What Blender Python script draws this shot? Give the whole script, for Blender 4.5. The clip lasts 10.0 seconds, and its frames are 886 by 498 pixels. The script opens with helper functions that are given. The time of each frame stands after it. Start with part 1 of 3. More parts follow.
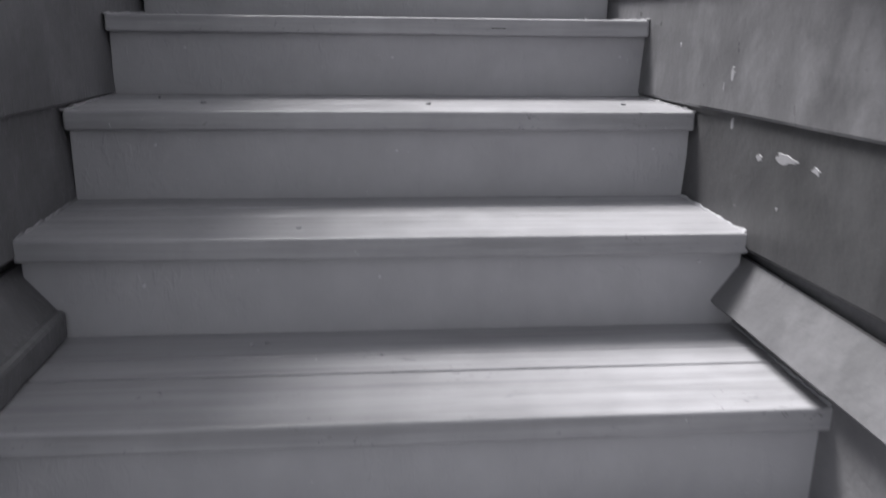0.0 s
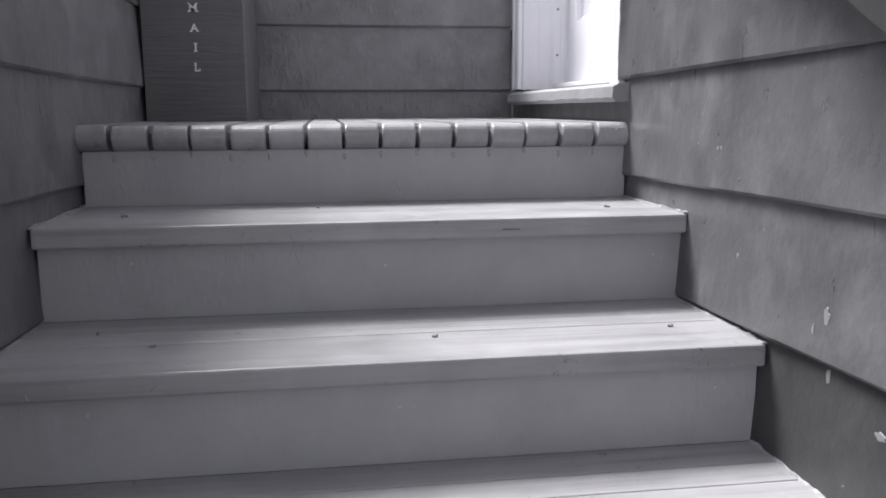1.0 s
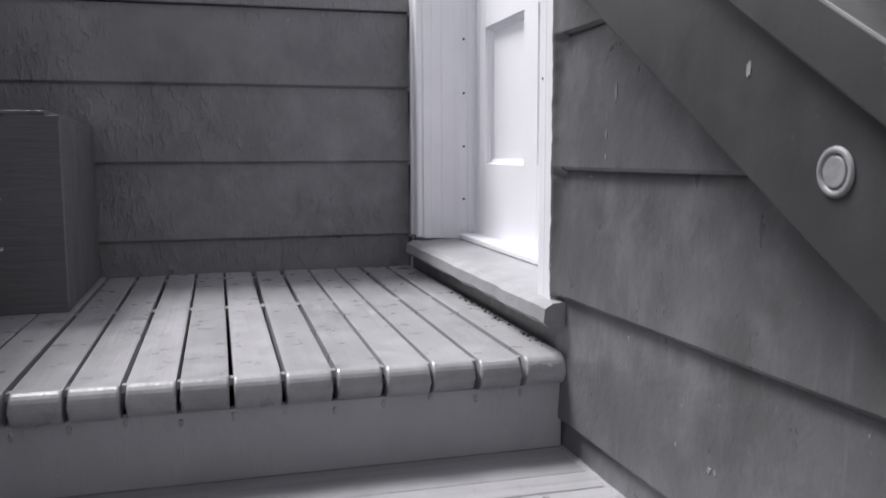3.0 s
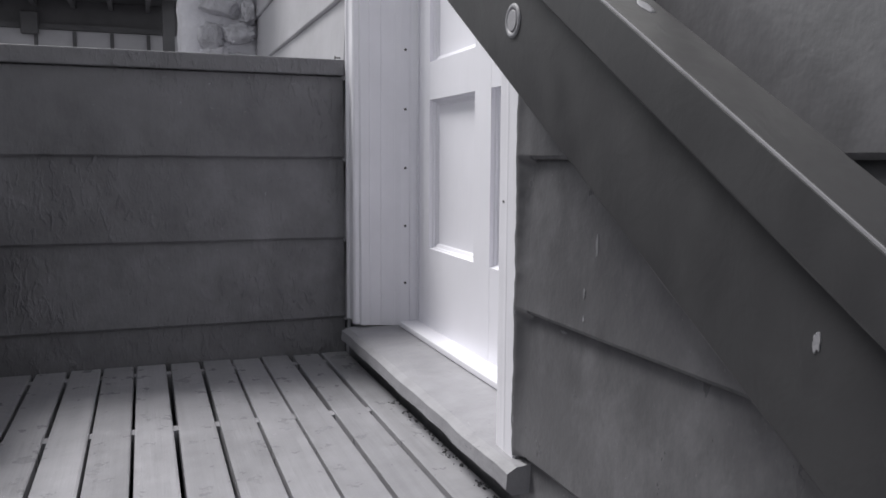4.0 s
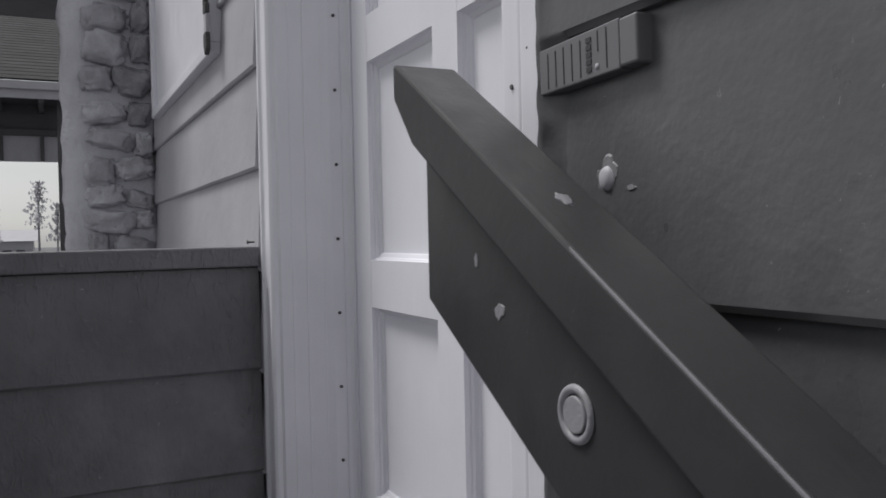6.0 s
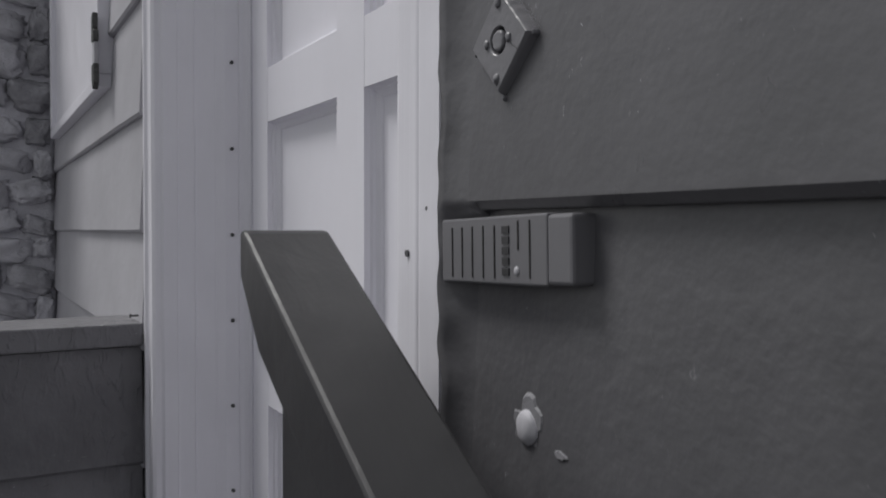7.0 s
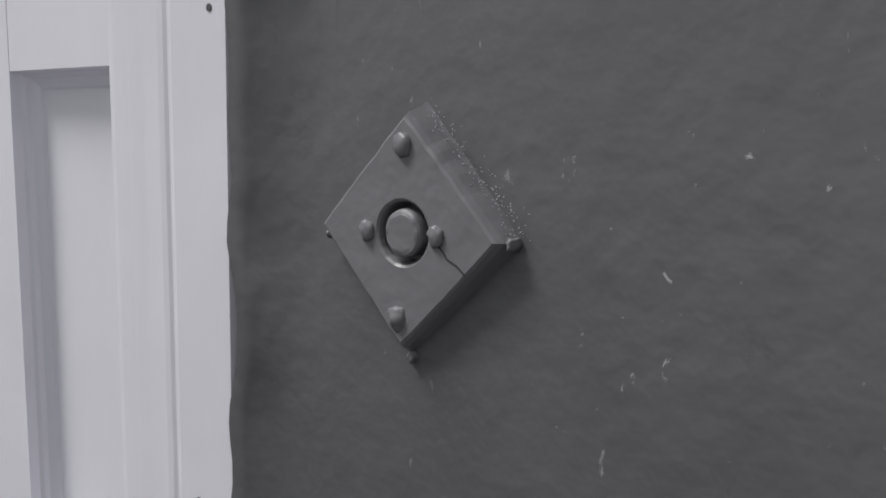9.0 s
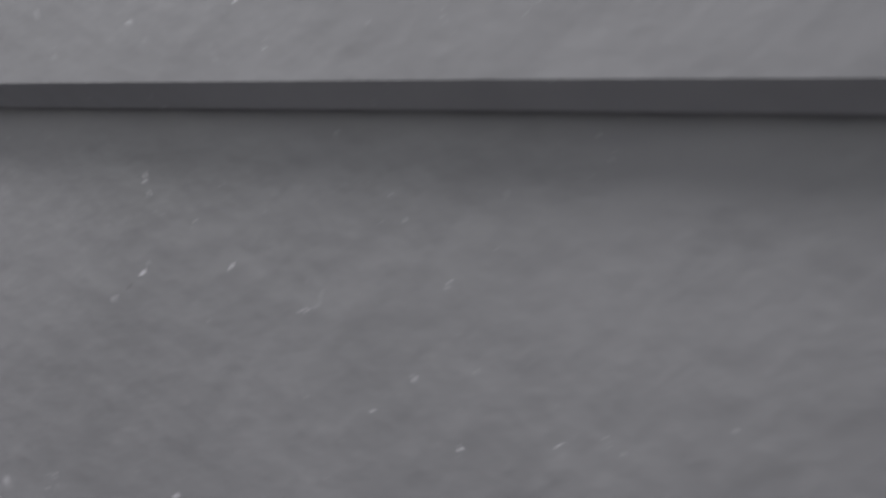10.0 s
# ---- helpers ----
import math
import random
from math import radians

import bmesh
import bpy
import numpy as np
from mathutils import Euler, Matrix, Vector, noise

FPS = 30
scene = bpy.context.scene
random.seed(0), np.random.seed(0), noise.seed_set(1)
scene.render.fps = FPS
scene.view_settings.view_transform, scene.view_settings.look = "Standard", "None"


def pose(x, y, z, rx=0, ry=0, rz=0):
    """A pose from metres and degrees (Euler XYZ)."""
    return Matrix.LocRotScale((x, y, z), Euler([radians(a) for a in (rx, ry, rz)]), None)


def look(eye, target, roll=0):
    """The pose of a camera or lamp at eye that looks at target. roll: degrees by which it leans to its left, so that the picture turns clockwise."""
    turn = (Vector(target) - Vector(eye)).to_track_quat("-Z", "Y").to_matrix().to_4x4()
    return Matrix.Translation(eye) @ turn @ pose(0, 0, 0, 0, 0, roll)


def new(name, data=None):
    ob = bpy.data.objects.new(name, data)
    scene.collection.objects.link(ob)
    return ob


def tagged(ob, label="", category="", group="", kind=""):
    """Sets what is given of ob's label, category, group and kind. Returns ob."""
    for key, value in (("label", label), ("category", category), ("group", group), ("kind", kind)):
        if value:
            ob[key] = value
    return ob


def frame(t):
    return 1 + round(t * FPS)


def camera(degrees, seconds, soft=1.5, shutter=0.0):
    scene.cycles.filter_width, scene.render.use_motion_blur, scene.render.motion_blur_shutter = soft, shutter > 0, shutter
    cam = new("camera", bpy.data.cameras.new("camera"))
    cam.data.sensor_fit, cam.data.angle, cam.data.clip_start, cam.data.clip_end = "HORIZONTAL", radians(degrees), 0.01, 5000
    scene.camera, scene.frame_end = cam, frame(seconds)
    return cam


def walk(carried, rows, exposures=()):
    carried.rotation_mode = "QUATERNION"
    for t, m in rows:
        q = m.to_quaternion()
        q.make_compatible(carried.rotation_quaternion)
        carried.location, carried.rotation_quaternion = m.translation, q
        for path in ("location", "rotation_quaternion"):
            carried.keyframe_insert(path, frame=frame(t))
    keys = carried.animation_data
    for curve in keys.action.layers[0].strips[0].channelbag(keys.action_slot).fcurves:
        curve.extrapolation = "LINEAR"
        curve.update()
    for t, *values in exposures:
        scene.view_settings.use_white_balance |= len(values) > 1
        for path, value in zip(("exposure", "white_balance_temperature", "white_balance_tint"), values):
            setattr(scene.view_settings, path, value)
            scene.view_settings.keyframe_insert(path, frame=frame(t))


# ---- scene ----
cam = camera(56.4, 10.0, soft=1.6, shutter=0.2)
PATH = [
    (0, (-0.647, -2.198, -0.163), (-0.459, -0.283, -0.709), 0.8),
    (0.5, (-0.708, -1.922, -0.045), (-0.504, 0.02, -0.478), -0.4),
    (1, (-0.686, -1.809, 0.029), (-0.409, 0.144, -0.303), -0.3),
    (1.5, (-0.606, -1.654, 0.082), (-0.277, 0.296, -0.214), -0.3),
    (2, (-0.565, -1.589, 0.21), (-0.225, 0.366, -0.045), -0.5),
    (2.5, (-0.557, -1.487, 0.227), (-0.182, 0.464, -0.007), -0.3),
    (3, (-0.574, -1.293, 0.349), (-0.055, 0.624, 0.118), -0.2),
    (4.3, (-0.515, -1.006, 0.575), (0.169, 0.863, 0.372), 0.4),
    (4.5, (-0.511, -0.963, 0.592), (0.16, 0.913, 0.417), 0.3),
    (5, (-0.521, -0.811, 0.653), (0.175, 1.061, 0.551), -0.5),
    (5.5, (-0.519, -0.706, 0.787), (0.285, 1.125, 0.727), -0.8),
    (6, (-0.426, -0.595, 0.831), (0.442, 1.206, 0.797), -1.2),
    (7.3, (-0.266, -0.348, 1.03), (0.835, 1.321, 0.966), 0.7),
    (7.5, (-0.254, -0.28, 1.049), (0.951, 1.314, 0.973), 0.8),
    (8, (-0.238, -0.181, 1.133), (1.223, 1.176, 0.973), 0.7),
    (8.5, (-0.201, -0.16, 1.139), (1.345, 1.08, 0.869), 0.6),
    (9, (-0.173, -0.15, 1.131), (1.403, 1.05, 0.851), 1.2),
    (9.5, (-0.169, -0.171, 1.157), (1.472, 0.937, 0.869), 0.4),
    (9.8, (-0.164, -0.202, 1.187), (1.613, 0.684, 0.949), 1.2),
    (9.9, (-0.155, -0.216, 1.211), (1.63, 0.605, 0.836), -0.8),
    (10, (-0.152, -0.23, 1.222), (1.67, 0.525, 0.888), 0.5),
]
EXPOSURES = [(0.0, 1.45), (1.0, 1.55), (2.0, 1.3), (3.0, 1.0), (4.3, 0.4), (5.0, 0.25), (6.0, -0.05), (7.5, -0.42), (8.0, -0.65), (8.5, -0.4), (9.0, 0.02), (9.5, 0.5), (10.0, 1.05)]
walk(cam, [(t, look(eye, aim, roll)) for t, eye, aim, roll in PATH], EXPOSURES)

# ---- light: pale overcast sky, soft high sun over the garden side ----
world = bpy.data.worlds.new("overcast_sky")
scene.world = world
world.use_nodes = True
wt = world.node_tree
sky = wt.nodes.new("ShaderNodeTexSky")
sky.sky_type = "NISHITA"
sky.sun_disc = False
sky.sun_elevation = radians(57)
sky.sun_rotation = radians(-40)
pale = wt.nodes.new("ShaderNodeHueSaturation")
pale.inputs["Saturation"].default_value = 0.12
wt.links.new(sky.outputs[0], pale.inputs["Color"])
wt.links.new(pale.outputs[0], wt.nodes["Background"].inputs[0])
wt.nodes["Background"].inputs[1].default_value = 0.10

sun = new("sun", bpy.data.lights.new("sun", "SUN"))
sun.data.energy = 2.6
sun.data.angle = radians(20)
sun.data.color = (1.0, 0.985, 0.97)
sun.matrix_world = look((-4.2, 5.0, 10.0), (0, 0, 0))


# ---- materials ----
def nodes_of(name):
    m = bpy.data.materials.new(name)
    m.use_nodes = True
    return m, m.node_tree, m.node_tree.nodes["Principled BSDF"]


def ramp(tree, source, p0, c0, p1, c1):
    r = tree.nodes.new("ShaderNodeValToRGB")
    r.color_ramp.elements[0].position, r.color_ramp.elements[0].color = p0, (c0, c0, c0, 1)
    r.color_ramp.elements[1].position, r.color_ramp.elements[1].color = p1, (c1, c1, c1, 1)
    tree.links.new(source, r.inputs[0])
    return r.outputs[0]


def noise_tex(tree, scale, stretch=(1, 1, 1), detail=4.0, rough=0.55, distort=0.0, world_space=True):
    co = tree.nodes.new("ShaderNodeNewGeometry").outputs["Position"] if world_space else tree.nodes.new("ShaderNodeTexCoord").outputs["Object"]
    mp = tree.nodes.new("ShaderNodeMapping")
    mp.inputs["Scale"].default_value = stretch
    tree.links.new(co, mp.inputs[0])
    n = tree.nodes.new("ShaderNodeTexNoise")
    n.inputs["Scale"].default_value = scale
    n.inputs["Detail"].default_value = detail
    n.inputs["Roughness"].default_value = rough
    n.inputs["Distortion"].default_value = distort
    tree.links.new(mp.outputs[0], n.inputs["Vector"])
    return n.outputs[0]


def math_node(tree, op, a, b):
    n = tree.nodes.new("ShaderNodeMath")
    n.operation = op
    for k, v in enumerate((a, b)):
        if isinstance(v, (int, float)):
            n.inputs[k].default_value = v
        else:
            tree.links.new(v, n.inputs[k])
    return n.outputs[0]


def mix_colour(tree, fac, a, b):
    n = tree.nodes.new("ShaderNodeMix")
    n.data_type = "RGBA"
    if isinstance(fac, (int, float)):
        n.inputs[0].default_value = fac
    else:
        tree.links.new(fac, n.inputs[0])
    for k, v in ((6, a), (7, b)):
        if isinstance(v, tuple):
            n.inputs[k].default_value = v
        else:
            tree.links.new(v, n.inputs[k])
    return n.outputs[2]


def grey(v, blue=1.06):
    return (v * 1.0, v * 0.99, v * blue, 1)


def painted(name, base, rough=0.5, grain=(1, 1, 1), grain_scale=60.0, grain_depth=0.0008, lumps=18.0, lump_depth=0.001,
            stain=0.18, fleck=0.0, fleck_scale=40.0, fleck_tone=0.55, vary=0.12, chips=0.0, blister=0.0, streak=0.0, scuff=0.0, wild=0.5, fine_detail=4.0):
    """Old oil paint on boards: cloudy stains, brush or wood relief, blisters, pale flecks."""
    m, t, p = nodes_of(name)
    big = noise_tex(t, 3.1, (1, 1, 1), 5, 0.6, 0.4)
    mid = noise_tex(t, 17.0, (1, 1, 0.6), 4, 0.6)
    tone = math_node(t, "ADD", math_node(t, "MULTIPLY", big, 0.65), math_node(t, "MULTIPLY", mid, 0.35))
    colour = mix_colour(t, ramp(t, tone, 0.32, 0.0, 0.68, 1.0), grey(base * (1 - stain)), grey(base * (1 + stain)))
    if streak:
        lines = noise_tex(t, grain_scale * 0.45, grain, 4, 0.65, 0.2)
        colour = mix_colour(t, ramp(t, lines, 0.45, 0.0, 0.66, streak), colour, grey(base * 1.55))
        colour = mix_colour(t, ramp(t, lines, 0.34, streak, 0.46, 0.0), colour, grey(base * 0.55))
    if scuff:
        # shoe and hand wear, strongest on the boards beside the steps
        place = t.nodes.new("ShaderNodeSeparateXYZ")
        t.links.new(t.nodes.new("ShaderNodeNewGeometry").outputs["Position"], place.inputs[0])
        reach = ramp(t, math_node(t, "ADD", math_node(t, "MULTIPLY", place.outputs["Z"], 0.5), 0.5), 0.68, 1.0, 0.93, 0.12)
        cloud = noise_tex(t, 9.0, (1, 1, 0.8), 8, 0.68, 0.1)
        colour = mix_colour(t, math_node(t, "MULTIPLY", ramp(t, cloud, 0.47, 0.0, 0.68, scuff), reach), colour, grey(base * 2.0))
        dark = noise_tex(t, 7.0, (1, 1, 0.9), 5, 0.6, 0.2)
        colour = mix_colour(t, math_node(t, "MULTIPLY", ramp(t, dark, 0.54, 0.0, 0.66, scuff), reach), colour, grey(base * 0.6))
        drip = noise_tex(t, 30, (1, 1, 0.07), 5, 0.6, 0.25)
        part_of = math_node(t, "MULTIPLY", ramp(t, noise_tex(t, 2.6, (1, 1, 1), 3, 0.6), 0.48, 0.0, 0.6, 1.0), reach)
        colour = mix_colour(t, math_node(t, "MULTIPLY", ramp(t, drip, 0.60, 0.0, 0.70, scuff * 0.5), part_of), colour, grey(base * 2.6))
    info = t.nodes.new("ShaderNodeObjectInfo")
    shade = math_node(t, "ADD", 1 - vary / 2, math_node(t, "MULTIPLY", info.outputs["Random"], vary))
    hsv = t.nodes.new("ShaderNodeHueSaturation")
    t.links.new(colour, hsv.inputs["Color"])
    t.links.new(shade, hsv.inputs["Value"])
    colour = hsv.outputs[0]
    if fleck:
        spots = noise_tex(t, fleck_scale, (1, 1, 0.7), 6, 0.7, 0.8)
        where = noise_tex(t, 4.3, (1, 1, 1), 3, 0.6)
        mask = ramp(t, math_node(t, "MULTIPLY", ramp(t, spots, 0.652, 0.0, 0.70, 1.0), ramp(t, where, 0.45, 0.0, 0.62, 1.0)), 0.1, 0.0, 0.9, fleck)
        colour = mix_colour(t, mask, colour, grey(fleck_tone))
    if chips:
        spots = noise_tex(t, 55, (1, 1, 1), 6, 0.75, 1.0)
        where = noise_tex(t, 6.0, (1, 1, 1), 3, 0.6)
        mask = math_node(t, "MULTIPLY", ramp(t, spots, 0.60, 0.0, 0.64, chips), ramp(t, where, 0.5, 0.0, 0.6, 1.0))
        colour = mix_colour(t, mask, colour, grey(0.07))
    t.links.new(colour, p.inputs["Base Color"])
    t.links.new(ramp(t, mid, 0.3, rough - 0.08, 0.7, rough + 0.1), p.inputs["Roughness"])
    p.inputs["Specular IOR Level"].default_value = 0.45
    fine = noise_tex(t, grain_scale, grain, fine_detail, 0.55, wild)
    lump = noise_tex(t, lumps, (1, 1, 1), fine_detail, 0.55, wild)
    height = math_node(t, "ADD", math_node(t, "MULTIPLY", fine, grain_depth * 1000), math_node(t, "MULTIPLY", lump, lump_depth * 1000))
    if blister:
        runs = noise_tex(t, 60, (1, 1, 0.42), 3, 0.55, 0.5)
        area = ramp(t, noise_tex(t, 5.5, (1, 1, 1), 2, 0.5), 0.42, 0.15, 0.6, 1.0)
        ridge = math_node(t, "MULTIPLY", ramp(t, runs, 0.50, 0.0, 0.78, 1.0), area)
        height = math_node(t, "ADD", height, math_node(t, "MULTIPLY", ridge, blister * 1000))
    bump = t.nodes.new("ShaderNodeBump")
    bump.inputs["Distance"].default_value = 0.001
    bump.inputs["Strength"].default_value = 1.0
    t.links.new(height, bump.inputs["Height"])
    t.links.new(bump.outputs[0], p.inputs["Normal"])
    return m


SIDING = painted("siding_paint", 0.115, 0.34, (1, 1, 1), 150, 0.00030, 52, 0.0008, 0.2, 0.9, 190, 0.42, 0.10, 0.25, 0.0, 0.0, 0.45, 0.0, 2.0)
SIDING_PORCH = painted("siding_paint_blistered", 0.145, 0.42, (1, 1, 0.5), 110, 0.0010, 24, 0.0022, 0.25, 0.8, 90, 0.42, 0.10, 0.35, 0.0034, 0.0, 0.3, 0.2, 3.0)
# darker siding tone for the one board above the flared lowest course
SIDING_DARK = painted("siding_paint_dark", 0.050, 0.45, (1, 1, 1), 150, 0.00040, 52, 0.0008, 0.25, 0.9, 120, 0.30, 0.05, 0.0, 0.0, 0.0, 0.35, 0.0, 2.0)
SIDING_FAR = painted("siding_paint_light", 0.42, 0.6, (1, 1, 0.4), 50, 0.001, 14, 0.002, 0.1, 0.0, 40, 0.5, 0.06)
TREAD = painted("tread_paint", 0.30, 0.38, (0.05, 1.4, 1), 60, 0.0016, 12, 0.0014, 0.16, 0.8, 95, 0.62, 0.06, 0.6, 0.0, 0.30, 0.0, 0.3)
RISER = painted("riser_paint", 0.37, 0.44, (0.25, 1, 1), 60, 0.0006, 22, 0.0014, 0.12, 0.6, 110, 0.66, 0.05, 0.0, 0.0011)
SLAT = painted("slat_paint", 0.29, 0.32, (1.6, 0.05, 1), 70, 0.0008, 22, 0.0020, 0.22, 0.9, 95, 0.66, 0.2, 0.0, 0.0, 0.14, 0.0, 0.05)
RAIL = painted("rail_paint", 0.048, 0.42, (1, 0.3, 0.3), 60, 0.0005, 22, 0.0008, 0.15, 0.3, 60, 0.35, 0.05)
WHITE = painted("white_paint", 0.78, 0.4, (1, 1, 0.08), 60, 0.0006, 10, 0.0008, 0.05, 0.0, 40, 0.9, 0.02)
DOOR = painted("door_paint", 0.82, 0.38, (1, 1, 0.1), 70, 0.0005, 9, 0.0006, 0.03, 0.0, 40, 0.9, 0.01)
SILL = painted("sill_paint", 0.30, 0.5, (1, 0.2, 1), 60, 0.0014, 24, 0.0024, 0.25, 0.4, 30, 0.75, 0.05, 0.4)
MAILBOX = painted("mailbox_paint", 0.115, 0.46, (0.10, 1, 1.6), 85, 0.0030, 12, 0.0008, 0.15, 0.15, 60, 0.3, 0.06, 0.0, 0.0, 0.10)
CASTPAINT = painted("bell_paint", 0.18, 0.38, (1, 1, 1), 190, 0.0002, 80, 0.0006, 0.12, 0.5, 260, 0.5, 0.06, 0.0, 0.0, 0.0, 0.3, 0.1, 2.0)
PLASTIC = painted("moulded_plastic", 0.17, 0.4, (1, 1, 1), 300, 0.0001, 40, 0.0002, 0.06, 0.0, 60, 0.4, 0.04)
STONE = painted("field_stone", 0.50, 0.85, (1, 1, 1), 90, 0.006, 26, 0.010, 0.45, 0.6, 30, 0.7, 0.6)
MORTAR = painted("pale_mortar", 0.66, 0.9, (1, 1, 1), 60, 0.006, 18, 0.012, 0.15, 0.0, 40, 0.6, 0.0)
CONCRETE = painted("old_concrete", 0.15, 0.9, (1, 1, 1), 60, 0.003, 9, 0.004, 0.25, 0.2, 30, 0.5, 0.0)
SHINGLE = painted("asphalt_shingle", 0.035, 0.9, (1, 1, 1), 40, 0.003, 8, 0.002, 0.25, 0.0, 40, 0.4, 0.3)
TIMBER = painted("dark_timber", 0.10, 0.7, (1, 1, 1), 30, 0.001, 8, 0.001, 0.2, 0.0, 40, 0.4, 0.1)
FASCIA = painted("pale_fascia", 0.45, 0.6, (1, 1, 1), 30, 0.001, 8, 0.001, 0.08, 0.0, 40, 0.4, 0.05)
LEAF = painted("leaves", 0.4, 0.7, (1, 1, 1), 20, 0.001, 8, 0.001, 0.3, 0.0, 40, 0.4, 0.5)
lt = LEAF.node_tree
through_leaf = lt.nodes.new("ShaderNodeBsdfTranslucent")
through_leaf.inputs["Color"].default_value = (0.55, 0.55, 0.58, 1)
both = lt.nodes.new("ShaderNodeMixShader")
both.inputs[0].default_value = 0.6
lt.links.new(lt.nodes["Principled BSDF"].outputs[0], both.inputs[1])
lt.links.new(through_leaf.outputs[0], both.inputs[2])
lt.links.new(both.outputs[0], lt.nodes["Material Output"].inputs["Surface"])
BARK = painted("bark", 0.3, 0.9, (1, 1, 0.3), 30, 0.004, 8, 0.004, 0.3, 0.0, 40, 0.4, 0.2)
GROUND = painted("dry_lawn", 0.16, 0.95, (1, 1, 1), 12, 0.01, 2, 0.02, 0.3, 0.0, 40, 0.4, 0.0)
STENCIL = painted("stencil_letter_white", 0.75, 0.6, (1, 1, 1), 90, 0.0003, 40, 0.0003, 0.12, 0.0, 40, 0.4, 0.0)
LETTER = painted("stencil_white", 0.5, 0.6, (1, 1, 1), 90, 0.0003, 40, 0.0003, 0.2, 0.0, 40, 0.4, 0.0)


def metal(name, base, rough):
    m, t, p = nodes_of(name)
    p.inputs["Metallic"].default_value = 0.85
    t.links.new(ramp(t, noise_tex(t, 180, (1, 1, 1), 4, 0.6), 0.35, base * 0.7, 0.7, base * 1.15), p.inputs["Base Color"])
    t.links.new(ramp(t, noise_tex(t, 60, (1, 1, 1), 3, 0.6), 0.3, rough - 0.1, 0.7, rough + 0.1), p.inputs["Roughness"])
    return m


WORN = painted("bare_worn_paint", 0.27, 0.6, (1, 1, 1), 200, 0.0004, 60, 0.0004, 0.4, 0.0, 40, 0.4, 0.2)
PALE_WORN = painted("pale_worn_zinc", 0.27, 0.45, (1, 1, 1), 220, 0.0006, 60, 0.0005, 0.35, 0.0, 40, 0.4, 0.1)
DARK_IRON = metal("dark_iron", 0.12, 0.6)


# ---- building helpers ----
def part(name, bm, material, parent=None, label="", smooth=False):
    me = bpy.data.meshes.new(name)
    bmesh.ops.recalc_face_normals(bm, faces=bm.faces)
    for f in bm.faces:
        f.smooth = smooth
    bm.to_mesh(me)
    bm.free()
    me.materials.append(material)
    ob = new(name, me)
    if parent is not None:
        ob.parent = parent
        ob.matrix_parent_inverse = Matrix.Translation(-parent.location)
    return tagged(ob, label)


def thing(name, at, label, category, group="", kind=""):
    e = new(name)
    e.location = at
    e.empty_display_size = 0.05
    return tagged(e, label, category, group, kind)


def add_box(bm, x0, x1, y0, y1, z0, z1, bevel=0.0, seg=2):
    made = bmesh.ops.create_cube(bm, size=1.0, matrix=Matrix.Translation(((x0 + x1) / 2, (y0 + y1) / 2, (z0 + z1) / 2)) @ Matrix.Diagonal((x1 - x0, y1 - y0, z1 - z0, 1)))
    if bevel:
        edges = {e for v in made["verts"] for e in v.link_edges}
        bmesh.ops.bevel(bm, geom=list(edges), offset=bevel, segments=seg, affect="EDGES", profile=0.5)
    return bm


def box(x0, x1, y0, y1, z0, z1, bevel=0.0, seg=2):
    return add_box(bmesh.new(), x0, x1, y0, y1, z0, z1, bevel, seg)


def prism(points, axis, a, b, bevel=0.0, seg=2):
    """A polygon of two coordinates, drawn out along axis from a to b."""
    bm = bmesh.new()
    def at(p, v):
        return {"x": (v, p[0], p[1]), "y": (p[0], v, p[1]), "z": (p[0], p[1], v)}[axis]
    lo = [bm.verts.new(at(p, a)) for p in points]
    hi = [bm.verts.new(at(p, b)) for p in points]
    bm.faces.new(lo)
    bm.faces.new(hi)
    n = len(points)
    for k in range(n):
        bm.faces.new((lo[k], lo[(k + 1) % n], hi[(k + 1) % n], hi[k]))
    if bevel:
        bmesh.ops.recalc_face_normals(bm, faces=bm.faces)
        bmesh.ops.bevel(bm, geom=list(bm.edges), offset=bevel, segments=seg, affect="EDGES", profile=0.5)
    return bm


def disc(x, y, z, r, depth, axis="x", sides=28, bevel=0.0, ry=None):
    """A short round stud whose flat end faces along axis."""
    bm = bmesh.new()
    bmesh.ops.create_cone(bm, cap_ends=True, segments=sides, radius1=r, radius2=r, depth=depth)
    if bevel:
        rim = [e for e in bm.edges if abs(e.verts[0].co.z - e.verts[1].co.z) < 1e-6]
        bmesh.ops.bevel(bm, geom=rim, offset=bevel, segments=3, affect="EDGES", profile=0.5)
    bm.transform(Matrix.Diagonal((1, ry / r if ry else 1, 1, 1)))
    turn = {"x": Matrix.Rotation(radians(90), 4, "Y"), "y": Matrix.Rotation(radians(90), 4, "X"), "z": Matrix.Identity(4)}[axis]
    bm.transform(Matrix.Translation((x, y, z)) @ turn)
    return bm


def dome(x, y, z, r, squash=0.6):
    bm = bmesh.new()
    bmesh.ops.create_uvsphere(bm, u_segments=16, v_segments=10, radius=r)
    bm.transform(Matrix.Translation((x, y, z)) @ Matrix.Diagonal((squash, 1, 1, 1)))
    return bm


# ---- siding ----
LAP, COURSE = 0.098, 0.2235


